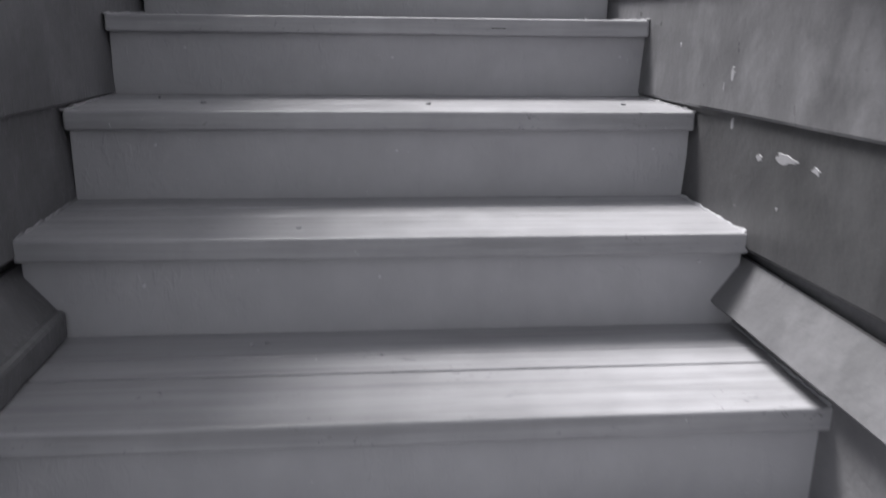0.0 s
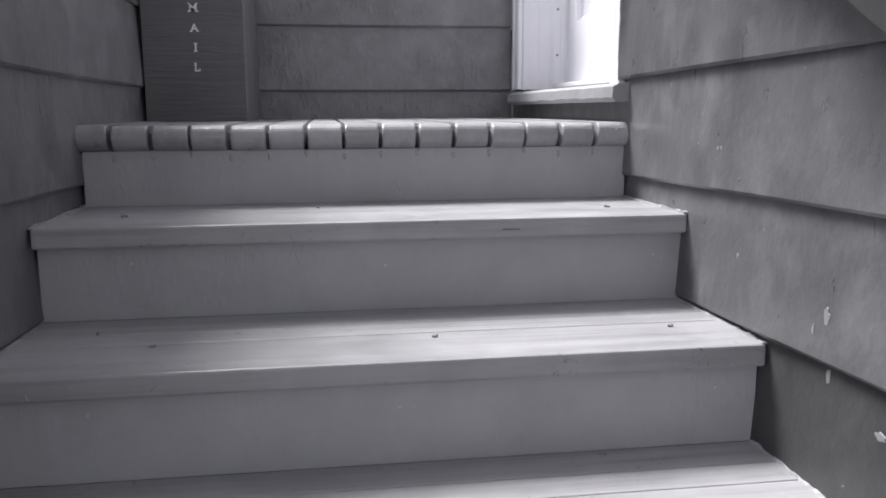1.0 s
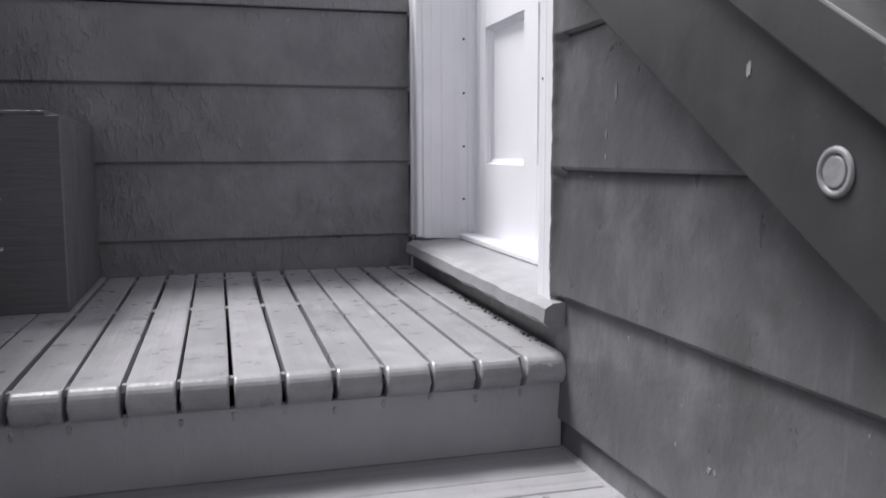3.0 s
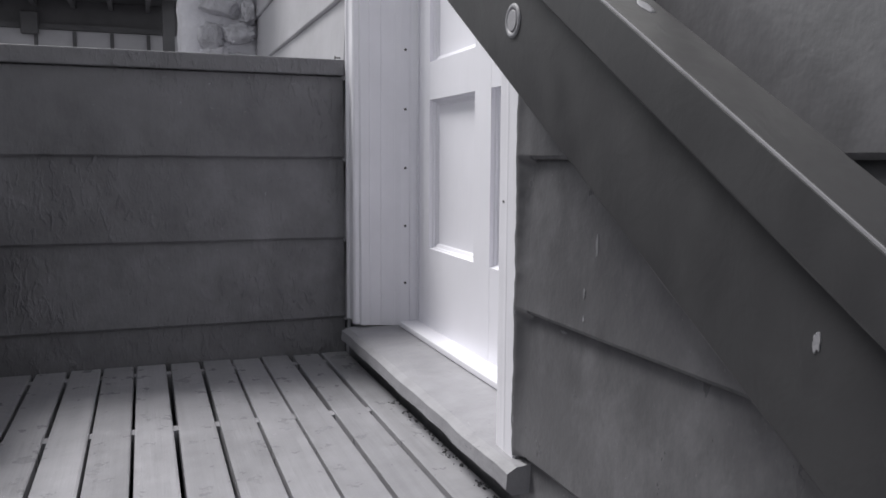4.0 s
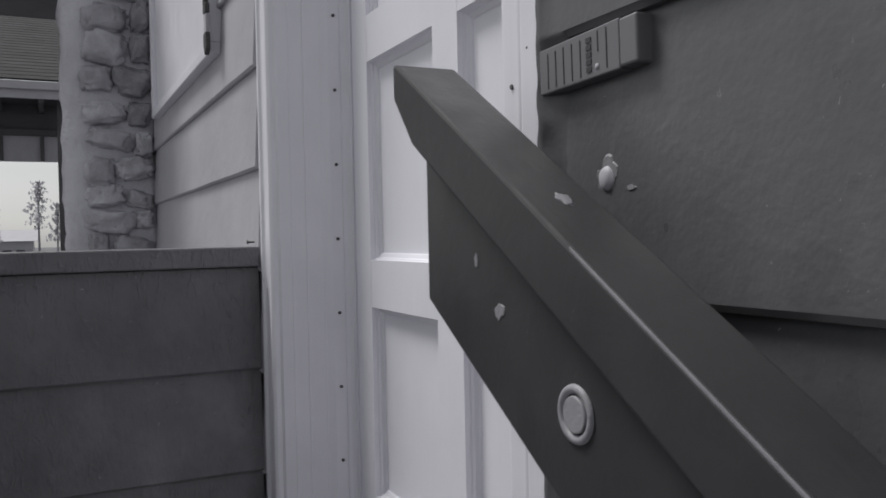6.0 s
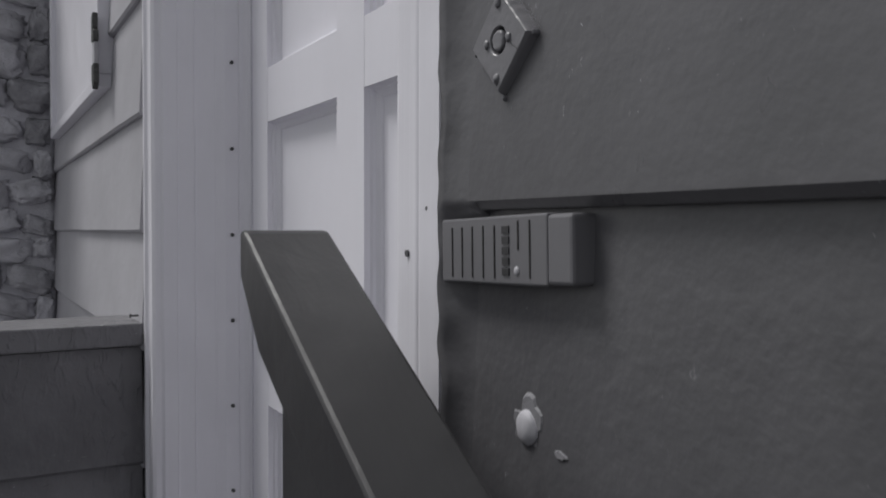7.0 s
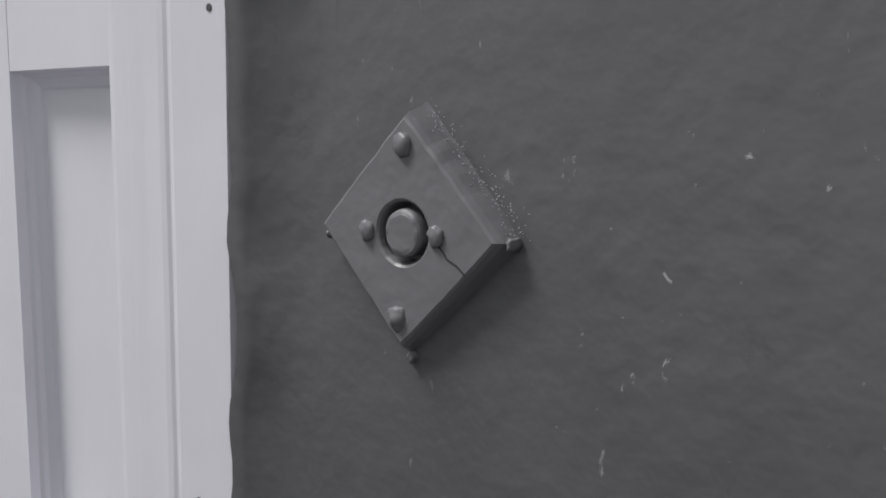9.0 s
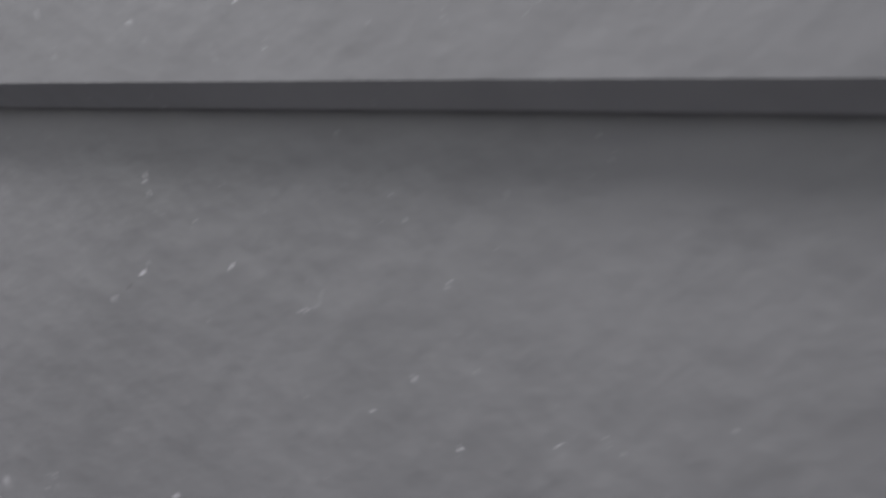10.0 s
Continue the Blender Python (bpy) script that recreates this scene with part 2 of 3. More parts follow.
def siding_board(parent, axis, plane, facing, a, b, z0, z1, material, flare=0.0075, top=0.005, stations=9, rise=0.0, rise_top=0.0):
    """One lapped board on the plane axis = plane, from a to b along the wall; its lower edge stands proud."""
    bm = bmesh.new()
    rows = []
    t = 0.0125
    for k in range(stations):
        s = a + (b - a) * k / (stations - 1)
        w = noise.noise(Vector((s * 2.3, z0 * 9, plane * 3))) * 0.0018 + rise * max(0.0, min(1.4, -s))
        up = z1 + 0.012 + rise_top * max(0.0, min(1.4, -s))
        v = noise.noise(Vector((s * 5.1, z0 * 7 + 4, plane))) * 0.0010
        profile = [(-flare + v, z0 + w + 0.0055), (top, up), (top + 0.008, up), (-flare + t + v, z0 + w), (-flare + 0.0045 + v, z0 + w)]
        ring = []
        for d, z in profile:
            off = plane + d * facing
            ring.append(bm.verts.new((off, s, z) if axis == "x" else (s, off, z)))
        rows.append(ring)
    for r0, r1 in zip(rows, rows[1:]):
        for k in range(5):
            bm.faces.new((r0[k], r0[(k + 1) % 5], r1[(k + 1) % 5], r1[k]))
    bm.faces.new(rows[0])
    bm.faces.new(rows[-1])
    return part("siding_board", bm, material, parent)


RISE = {1: 0.007, 0: 0.014, -1: 0.019, -2: 0.027, -3: 0.036}
EXTRA = {-2: 0.004, -1: 0.003, 1: -0.002, 3: 0.005, 4: 0.012, 5: 0.006}


def lap(k):
    return LAP + COURSE * k


def wall_face(y, z):
    """How far out the house boards stand at a place on the wall beside the steps."""
    lift = max(0.0, min(1.4, -y))
    feet = [lap(k) + EXTRA.get(k, 0.0) + RISE.get(k, 0.0) * lift for k in range(-3, 13)]
    k = max((k for k in range(15) if feet[k] <= z), default=0)
    return -0.0075 + 0.0125 * (z - feet[k]) / (feet[k + 1] - feet[k])


# house wall beside the steps and door
wall_east = tagged(part("wall_east", box(0.021, 0.16, -3.2, 0.14, -1.02, 2.75), SIDING), "house wall clad in dark grey painted lap boards", "wall", kind="structure")
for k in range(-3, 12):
    siding_board(wall_east, "x", 0.0, 1, -3.2, 0.0535, lap(k) + EXTRA.get(k, 0.0), lap(k + 1) + EXTRA.get(k + 1, 0.0), SIDING_DARK if k == -3 else SIDING, stations=15, rise=RISE.get(k, 0.0), rise_top=RISE.get(k + 1, 0.0))
# flared lowest course and the rough foundation under it
siding_board(wall_east, "x", 0.0, 1, -3.2, -0.2, -0.642, lap(-3), SIDING, flare=0.047, top=0.006)
tagged(part("foundation_east", box(-0.004, 0.02, -3.2, -0.2, -1.02, -0.60), CONCRETE), "rough grey foundation under the boards", "foundation", kind="structure")

wall_over = tagged(part("wall_over_door", box(0.021, 0.16, 0.14, 1.10, 2.14, 2.75), SIDING), "dark lap boards over the door", "wall", kind="structure")
for k in range(10, 12):
    siding_board(wall_over, "x", 0.0, 1, 0.066, 1.212, lap(k), lap(k + 1), SIDING)

wall_garden = tagged(part("wall_garden", box(0.021, 0.16, 1.10, 9.0, -1.02, 2.75), SIDING_FAR), "house wall with pale lap boards beyond the porch", "wall", kind="structure")
for k in range(-4, 12):
    siding_board(wall_garden, "x", 0.0, 1, 1.21, 3.3, lap(k) - 0.008, lap(k + 1) - 0.008, SIDING_FAR)

# ---- left wall of the stair ----
XL = -1.197
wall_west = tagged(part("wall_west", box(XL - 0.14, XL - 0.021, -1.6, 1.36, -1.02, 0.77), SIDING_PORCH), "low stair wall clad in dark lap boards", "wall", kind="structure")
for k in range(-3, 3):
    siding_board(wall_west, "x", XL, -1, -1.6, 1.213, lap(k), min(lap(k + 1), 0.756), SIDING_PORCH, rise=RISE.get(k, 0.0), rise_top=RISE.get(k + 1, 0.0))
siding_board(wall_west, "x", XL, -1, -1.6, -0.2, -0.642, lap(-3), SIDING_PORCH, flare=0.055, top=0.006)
part("cap_board", box(XL - 0.16, XL + 0.012, -1.62, 1.198, 0.771, 0.814, 0.004), SIDING_PORCH, wall_west)

# ---- parapet behind the landing ----
YP = 1.213
parapet = tagged(part("wall_parapet", box(-1.33, -0.004, YP + 0.021, YP + 0.14, -1.02, 0.77), SIDING_PORCH), "low parapet clad in dark lap boards with a flat cap", "wall", kind="structure")
for k in range(-1, 3):
    siding_board(parapet, "y", YP, 1, -1.197, -0.004, lap(k), min(lap(k + 1), 0.756), SIDING_PORCH)
part("cap_board", box(-1.36, -0.004, 1.200, 1.375, 0.771, 0.814, 0.004), SIDING_PORCH, parapet, "flat painted cap board")

# ---- steps ----
NOSES = [(-0.318, -0.17), (-0.628, -0.34), (-0.909, -0.51), (-1.213, -0.68), (-1.515, -0.85)]
stairs = thing("stairs", (-0.6, -1.5, -1.02), "grey painted wooden steps between two clad walls", "stairs", kind="structure")
rng = random.Random(4)
edge_before = 0.0
for y, z in NOSES:
    back = edge_before + 0.026
    cuts = [y, y + 0.160, y + 0.226, back]
    for k in range(3):
        lift = rng.uniform(-0.0012, 0.0006) if k else 0
        part("tread_plank", box(XL + 0.004, 0.0, cuts[k] + (0.0008 if k else 0), cuts[k + 1] - 0.0008, z - 0.037, z + lift, 0.005 if k == 0 else 0.0022), TREAD, stairs)
    edge_before = y


def paint_bead(y0, y1, z, x, side):
    """Ragged bead of tread paint run up against the wall."""
    bm = bmesh.new()
    rows = []
    n = 46
    for k in range(n):
        y = y0 + (y1 - y0) * k / (n - 1)
        a = abs(noise.noise(Vector((y * 31, z * 5, x)))) * 0.007 + 0.0012
        b = abs(noise.noise(Vector((y * 43, z * 5 + 3, x)))) * 0.008 + 0.002
        rows.append([bm.verts.new(p) for p in ((x - side * b, y, z - 0.001), (x - side * b * 0.8, y, z + 0.0011), (x - side * 0.0022, y, z + a), (x + side * 0.006, y, z + a), (x + side * 0.006, y, z - 0.001))])
    for r0, r1 in zip(rows, rows[1:]):
        for k in range(5):
            bm.faces.new((r0[k], r0[(k + 1) % 5], r1[(k + 1) % 5], r1[k]))
    bm.faces.new(rows[0])
    bm.faces.new(rows[-1])
    return bm


edge_before = 0.0
for y, z in NOSES[:4]:
    part("paint_bead", paint_bead(y + 0.004, edge_before + 0.024, z, -0.004, 1), TREAD, stairs)
    part("paint_bead", paint_bead(y + 0.004, edge_before + 0.024, z, XL + 0.006, -1), TREAD, stairs)
    edge_before = y
heights = [(0.0, -0.0545, -0.17)] + [(y, z - 0.038, z - 0.17) for y, z in NOSES]
for y, z1, z0 in heights:
    part("riser", box(XL + 0.006, -0.001, y + 0.026, y + 0.044, z0 - 0.001, z1), RISER, stairs)

tagged(part("foundation_west", box(XL - 0.0, XL + 0.067, -1.214, -0.886, -0.6795, -0.630, 0.008), SIDING_PORCH), "dark footing strip under the low wall", "foundation", kind="structure")

# ---- slatted landing ----
deck = thing("landing", (-0.6, 0.6, -0.05), "landing of grey painted slats with rounded noses", "landing", kind="structure")
PITCH = 0.0807


def slat_mesh():
    """A slat with a rounded front end, worn edges and a slight dish."""
    pts = []
    r = 0.0265
    for k in range(7):
        a = radians(-90 - 15 * k)
        pts.append((r + r * math.cos(a), -0.054 + r + r * math.sin(a)))
    for k in range(7):
        a = radians(180 - 15 * k)
        pts.append((r + r * math.cos(a), -r + r * math.sin(a)))
    pts += [(1.205, 0.0), (1.205, -0.054)]
    bm = prism(pts, "x", -0.0363, 0.0363)
    side = [e for e in bm.edges if abs(e.verts[0].co.x - e.verts[1].co.x) < 1e-6]
    bmesh.ops.bevel(bm, geom=side, offset=0.004, segments=2, affect="EDGES", profile=0.5)
    return bm


first = part("slat", slat_mesh(), SLAT, None)
first.parent = deck
first.matrix_parent_inverse = Matrix.Translation(-deck.location)
first.location.x = -PITCH * 0.5 + 0.002
for k in range(1, 15):
    s = new("slat", first.data)
    s.parent = deck
    s.matrix_parent_inverse = Matrix.Translation(-deck.location)
    s.location = (-PITCH * (k + 0.5) + rng.uniform(-0.002, 0.002), rng.uniform(-0.003, 0.003), rng.uniform(-0.0015, 0.001))
    s.rotation_euler.z = radians(rng.uniform(-0.12, 0.12))
# joists under the slats, seen in the gaps
part("joist", box(XL + 0.004, -0.004, 0.036, 0.050, -0.018, -0.006), SLAT, deck)
joist = part("joist", box(XL + 0.004, -0.004, -0.016, 0.016, -0.12, -0.006), SLAT, deck)
joist.location = (0, 0.67, 0)
part("joist", box(XL + 0.004, -0.004, 1.12, 1.15, -0.16, -0.006), SLAT, deck)
tagged(part("crawl_floor", box(XL, 0.0, 0.05, 1.21, -0.40, -0.36), CONCRETE), "dark ground under the landing", "ground", kind="structure")

# ---- doorway ----
DX = 0.150
door = thing("door_1", (DX, 0.56, 0.10), "closed white panelled front door", "door", kind="structure")


def door_leaf():
    """Stiles and rails round sunk panels, as one slab with square sinkings."""
    bm = bmesh.new()
    add_box(bm, DX + 0.022, DX + 0.045, 0.12, 1.012, 0.108, 2.08)
    ys = [(0.125, 0.240), (0.535, 0.625), (0.928, 1.010)]
    for a, b in ys:
        add_box(bm, DX, DX + 0.030, a, b, 0.108, 2.08)
    for z0, z1 in [(0.108, 0.318), (0.692, 0.785), (1.172, 1.262), (1.70, 2.08)]:
        for (a, b) in ((0.2405, 0.5345), (0.6255, 0.9275)):
            add_box(bm, DX + 0.0003, DX + 0.030, a, b, z0, z1)
    return bm


part("leaf", door_leaf(), DOOR, door)
for a, b in ((0.240, 0.535), (0.625, 0.928)):
    for z0, z1 in ((0.318, 0.692), (0.785, 1.172), (1.262, 1.70)):
        bm = bmesh.new()
        # sloped margin round a raised field
        rings = []
        for inset, x in ((0.0, DX + 0.001), (0.001, DX + 0.008), (0.004, DX + 0.0105), (0.005, DX + 0.0145), (0.012, DX + 0.0185), (0.0135, DX + 0.0212), (0.016, DX + 0.0215)):
            rings.append([bm.verts.new((x, yy, zz)) for yy, zz in ((a + inset, z0 + inset), (b - inset, z0 + inset), (b - inset, z1 - inset), (a + inset, z1 - inset))])
        for r0, r1 in zip(rings, rings[1:]):
            for k in range(4):
                bm.faces.new((r0[k], r0[(k + 1) % 4], r1[(k + 1) % 4], r1[k]))
        bm.faces.new(rings[-1])
        part("panel", bm, DOOR, door)

frame_1 = thing("door_frame", (0.06, 0.6, 0.09), "white painted door casing and moulded jamb", "door frame", kind="structure")
# far side: casing on the wall face, moulded jamb running in to the stop
part("casing", prism([(0.006, 1.2), (0.001, 1.197), (-0.004, 1.190), (-0.004, 1.180), (0.001, 1.175), (0.003, 1.168), (0.003, 1.128), (0.0, 1.124), (-0.005, 1.118), (-0.007, 1.110), (-0.006, 1.100), (-0.001, 1.094), (0.008, 1.091), (0.02, 1.095), (0.02, 1.2)], "z", 0.100, 2.16), WHITE, frame_1)
part("jamb", prism([(0.0081, 1.104), (0.0081, 1.0905), (0.012, 1.0835), (0.033, 1.0760), (0.0335, 1.0745), (0.036, 1.0748), (0.061, 1.0665), (0.0615, 1.0640), (0.064, 1.0645), (0.094, 1.0520), (0.0945, 1.0508), (0.096, 1.0510), (0.110, 1.0425), (0.132, 1.0375), (0.1325, 1.0330), (0.140, 1.0310), (0.147, 1.0265), (0.148, 1.014), (0.16, 1.014), (0.16, 1.104)], "z", 0.098, 2.14), WHITE, frame_1)
# near side
part("casing", prism([(-0.004, 0.0545), (-0.0115, 0.0565), (-0.0115, 0.0840), (-0.0108, 0.0856), (-0.0106, 0.0872), (-0.0112, 0.0888), (-0.0114, 0.0915), (-0.0108, 0.0960), (-0.0103, 0.1020), (-0.0101, 0.1100), (-0.0099, 0.1120), (-0.0099, 0.1135), (-0.0094, 0.1210), (-0.0078, 0.1262), (-0.0040, 0.1305), (0.02, 0.1305), (0.02, 0.0545)], "z", 0.086, 2.16), WHITE, frame_1)
for y, z, r in ((0.104, 0.974, 0.0026), (0.074, 1.006, 0.0014), (0.064, 1.167, 0.0012), (0.104, 0.48, 0.0022), (0.074, 1.47, 0.0018)):
    part("nail_head", disc(-0.0108, y, z, r, 0.002, "x", 10), TIMBER, frame_1, "rust-dark nail head")
part("jamb", prism([(-0.002, 0.105), (-0.002, 0.1305), (0.10, 0.134), (0.102, 0.155), (0.148, 0.155), (0.148, 0.105)], "z", 0.086, 2.14), WHITE, frame_1)


def wavy_edge():
    """The wall paint cut in by hand along the side of the casing."""
    bm = bmesh.new()
    rows = []
    for k in range(320):
        z = 0.095 + 2.06 * k / 319
        w = 0.0040 * noise.noise(Vector((z * 11, 1.3, 0.4))) + 0.0036 * noise.noise(Vector((z * 47, 3.7, 0.2)))
        course = max(k for k in range(-2, 12) if lap(k) + EXTRA.get(k, 0.0) <= z)
        face = -0.0075 + 0.0125 * (z - lap(course) - EXTRA.get(course, 0.0)) / COURSE
        row = [bm.verts.new((0.012, 0.016, z))]
        for j in range(8):
            u = j / 7
            row.append(bm.verts.new(((face - 0.0002) * (1 - u ** 2.2) - 0.0128 * u ** 2.2, 0.018 + (0.0376 + 1.5 * w) * u, z)))
        row += [bm.verts.new((-0.0100, 0.0585 + 1.5 * w, z)), bm.verts.new((0.012, 0.0552, z))]
        rows.append(row)
    n = len(rows[0])
    for r0, r1 in zip(rows, rows[1:]):
        for k in range(n):
            bm.faces.new((r0[k], r0[(k + 1) % n], r1[(k + 1) % n], r1[k]))
    return bm


part("painted_edge", wavy_edge(), SIDING, frame_1, "casing edge painted in wall grey", True)
part("head_casing", box(-0.018, 0.02, 0.068, 1.198, 2.162, 2.26, 0.004), WHITE, frame_1)
part("head_jamb", box(-0.006, 0.16, 0.105, 1.104, 2.142, 2.160), WHITE, frame_1)
for k in range(0, 13):
    part("nail_head", disc(0.121, 1.0398, 0.2145 + 0.1533 * k, 0.0034, 0.005, "y", 12), RAIL, frame_1)

sill = thing("door_sill", (0.05, 0.6, 0.05), "worn grey painted door sill with a chipped front edge", "sill", kind="structure")


def sill_mesh():
    bm = bmesh.new()
    rows = []
    n = 26
    for k in range(n):
        y = 0.022 + (1.112 - 0.022) * k / (n - 1)
        e = noise.noise(Vector((y * 7, 0.3, 0))) * 0.004
        g = noise.noise(Vector((y * 13, 4.3, 0))) * 0.004
        prof = [(0.16, 0.104), (-0.020, 0.088 + e * 0.3), (-0.036 + e, 0.080 + g * 0.4), (-0.038 + e, 0.056 + g), (-0.026 + g, 0.046 + g * 0.6), (0.0, 0.046), (0.16, 0.05)]
        rows.append([bm.verts.new((x, y, z)) for x, z in prof])
    for r0, r1 in zip(rows, rows[1:]):
        for k in range(7):
            bm.faces.new((r0[k], r0[(k + 1) % 7], r1[(k + 1) % 7], r1[k]))
    bm.faces.new(rows[0])
    bm.faces.new(rows[-1])
    return bm


part("sill_block", sill_mesh(), SILL, sill)
part("threshold", box(0.100, 0.156, 0.14, 1.02, 0.100, 0.115, 0.003), WHITE, sill, "white painted threshold strip")
tagged(part("sill_base", box(0.006, 0.16, 0.06, 1.21, -1.02, 0.049), SIDING), "dark wall under the door sill", "wall", kind="structure")

# ---- handrail ----
SLOPE = 0.608
rail = thing("handrail", (-0.09, -0.8, 0.3), "dark grey painted wooden handrail beside the steps", "handrail")


def top_of_rail(y):
    return 0.990 + SLOPE * (y - 0.117)


Y0, Y1 = -1.75, 0.125
part("cap", prism([(Y1, top_of_rail(Y1) - 0.004), (Y1 - 0.008, top_of_rail(Y1 - 0.008)), (Y0, top_of_rail(Y0)), (Y0, top_of_rail(Y0) - 0.058), (Y1 - 0.040, top_of_rail(Y1 - 0.040) - 0.058), (Y1, top_of_rail(Y1) - 0.036)], "x", -0.128, -0.066, 0.003), RAIL, rail)
part("board", prism([(0.098, top_of_rail(0.098) - 0.062), (0.098, top_of_rail(0.098) - 0.206), (Y0 + 0.02, top_of_rail(Y0 + 0.02) - 0.208), (Y0 + 0.02, top_of_rail(Y0 + 0.02) - 0.059)], "x", -0.108, -0.070, 0.0025), RAIL, rail)
for y, z in ((-0.136, 0.709), (-0.748, 0.333), (-1.36, -0.038)):
    bm = bmesh.new()
    turns = [[bm.verts.new((-0.1085 - 0.0026 * max(0.0, math.sin(b)) , y + (0.0172 + 0.0032 * math.cos(b)) * math.cos(a), z + (0.0172 + 0.0032 * math.cos(b)) * math.sin(a))) for b in (0.0, 0.63, 1.26, 1.88, 2.51, 3.14)] for a in [6.28319 * k / 40 for k in range(40)]]
    for k in range(40):
        for j in range(5):
            bm.faces.new((turns[k][j], turns[k][j + 1], turns[(k + 1) % 40][j + 1], turns[(k + 1) % 40][j]))
    bolt = part("bolt_rim", bm, PALE_WORN, rail, "pale worn rim round a bolt hole", True)
    part("head", disc(-0.1095, y - 0.001, z, 0.0126, 0.004, "x", 28, 0.001), PALE_WORN, bolt, "flat pale bolt head")
    part("spacer_block", box(-0.072, 0.004, y - 0.03, y + 0.03, z - 0.03, z + 0.03, 0.003), RAIL, rail)

# ---- mail box ----
mail = thing("mail_box", (-1.046, 0.9, 0.0), "dark painted wooden mail box with white stencil letters", "mail box")
MX0, MX1, MY0, MY1, MZ = -1.186, -0.904, 0.674, 1.19, 0.433
part("front", box(MX0, MX1, MY0, MY0 + 0.018, 0.0, MZ, 0.0018), MAILBOX, mail)
part("side", box(MX1 - 0.020, MX1 - 0.001, MY0 + 0.0185, MY1, 0.0, MZ - 0.004, 0.0018), MAILBOX, mail)
part("side", box(MX0 + 0.001, MX0 + 0.020, MY0 + 0.0185, MY1, 0.0, MZ - 0.004, 0.0018), MAILBOX, mail)
part("back", box(MX0 + 0.021, MX1 - 0.021, MY1 - 0.018, MY1, 0.0, MZ - 0.004, 0.0018), MAILBOX, mail)
lid = part("lid", box(MX0 - 0.006, MX1 - 0.028, MY0 + 0.002, MY1, MZ + 0.0005, MZ + 0.010, 0.002), MAILBOX, mail)
for k, ch in enumerate("MAIL"):
    cu = bpy.data.curves.new("letter", "FONT")
    cu.body = ch
    cu.size = 0.031
    cu.align_x = "CENTER"
    cu.extrude = 0.0006
    cu.offset = 0.0006
    tmp = new("letter", cu)
    me = bpy.data.meshes.new_from_object(tmp.evaluated_get(bpy.context.evaluated_depsgraph_get()))
    bpy.data.objects.remove(tmp)
    me.materials.append(STENCIL)
    ob = new("letter", me)
    ob.parent = mail
    ob.matrix_parent_inverse = Matrix.Translation(-mail.location)
    ob.matrix_basis = pose(-1.042 + 0.001 * k, MY0 - 0.0007, 0.306 - 0.0548 * k, 90, 0, 0)

    # stencilled feet and heads of the letters
    feet = {"M": ((-0.0115, 0.0), (0.0115, 0.0), (-0.0105, 1.0), (0.0105, 1.0)), "A": ((-0.0095, 0.0), (0.0095, 0.0)), "I": ((0.0, 0.0), (0.0, 1.0)), "L": ((-0.0045, 1.0), (0.0078, 0.0))}[ch]
    for dx, up in feet:
        half = {"M": 0.0030, "A": 0.0030, "I": 0.0048, "L": 0.0034 if up else 0.0012}[ch]
        x, z = -1.042 + 0.001 * k + dx, 0.306 - 0.0548 * k + up * 0.0206
        part("serif", box(x - half, x + half, MY0 - 0.0014, MY0 + 0.001, z - 0.0004, z + (0.0075 if dx == 0.0078 else 0.0028)), STENCIL, mail, "white stencilled serif")
part("worn_corner", box(MX1 - 0.0012, MX1 + 0.0004, MY0 - 0.0004, MY0 + 0.0016, 0.02, MZ - 0.006, 0.0003), WORN, mail, "pale worn corner")

# ---- door bell ----
bell = thing("door_bell", (-0.008, -0.013, 1.100), "diamond shaped door bell painted over in wall grey", "door bell")
BY, BZ = -0.0122, 1.1048


def bell_plate():
    """A thick diamond plate, its flanks flared by many coats, with a round well for the push."""
    bm = bmesh.new()
    n = 96
    rings = []
    for kind, x, grow in (("out", 0.003, 1.20), ("out", -0.0020, 1.10), ("out", -0.0075, 1.04), ("out", -0.0092, 1.0), ("out", -0.0098, 0.965), ("well", -0.0098, 1.10), ("well", -0.0092, 1.02), ("well", -0.0080, 0.98), ("well", -0.0020, 0.95)):
        ring = []
        for k in range(n):
            a = 2 * math.pi * k / n
            c, d = math.cos(a), math.sin(a)
            edge = 1.0 / (abs(c) ** 1.04 / 0.0292 + abs(d) ** 1.04 / 0.0302)
            wobble = 0.0004 * noise.noise(Vector((c * 5, d * 5, 2.0))) * (1 if kind == "out" else 0.4)
            r = edge * grow + wobble if kind == "out" else 0.0083 * grow + wobble
            ring.append(bm.verts.new((x, BY + r * c, BZ + r * d)))
        rings.append(ring)
    for r0, r1 in zip(rings, rings[1:]):
        for k in range(n):
            bm.faces.new((r0[k], r0[(k + 1) % n], r1[(k + 1) % n], r1[k]))
    bm.faces.new(rings[-1])
    return bm


def lumpy(x, y, z, r, depth, sag=0.0, seed=0.0, rough=0.28):
    """A blob of old paint over a screw or run, a little sagged and uneven."""
    bm = bmesh.new()
    bmesh.ops.create_icosphere(bm, subdivisions=3, radius=1.0)
    for v in bm.verts:
        c = v.co.copy()
        k = 1 + rough * noise.noise(c * 1.6 + Vector((seed, 0, 0))) + rough * 0.5 * noise.noise(c * 3.7 + Vector((0, seed, 0)))
        v.co = Vector((c.x * depth * k, c.y * r * k, c.z * r * k * (1 + sag * (c.z < 0))))
    bm.transform(Matrix.Translation((x, y, z)))
    return bm


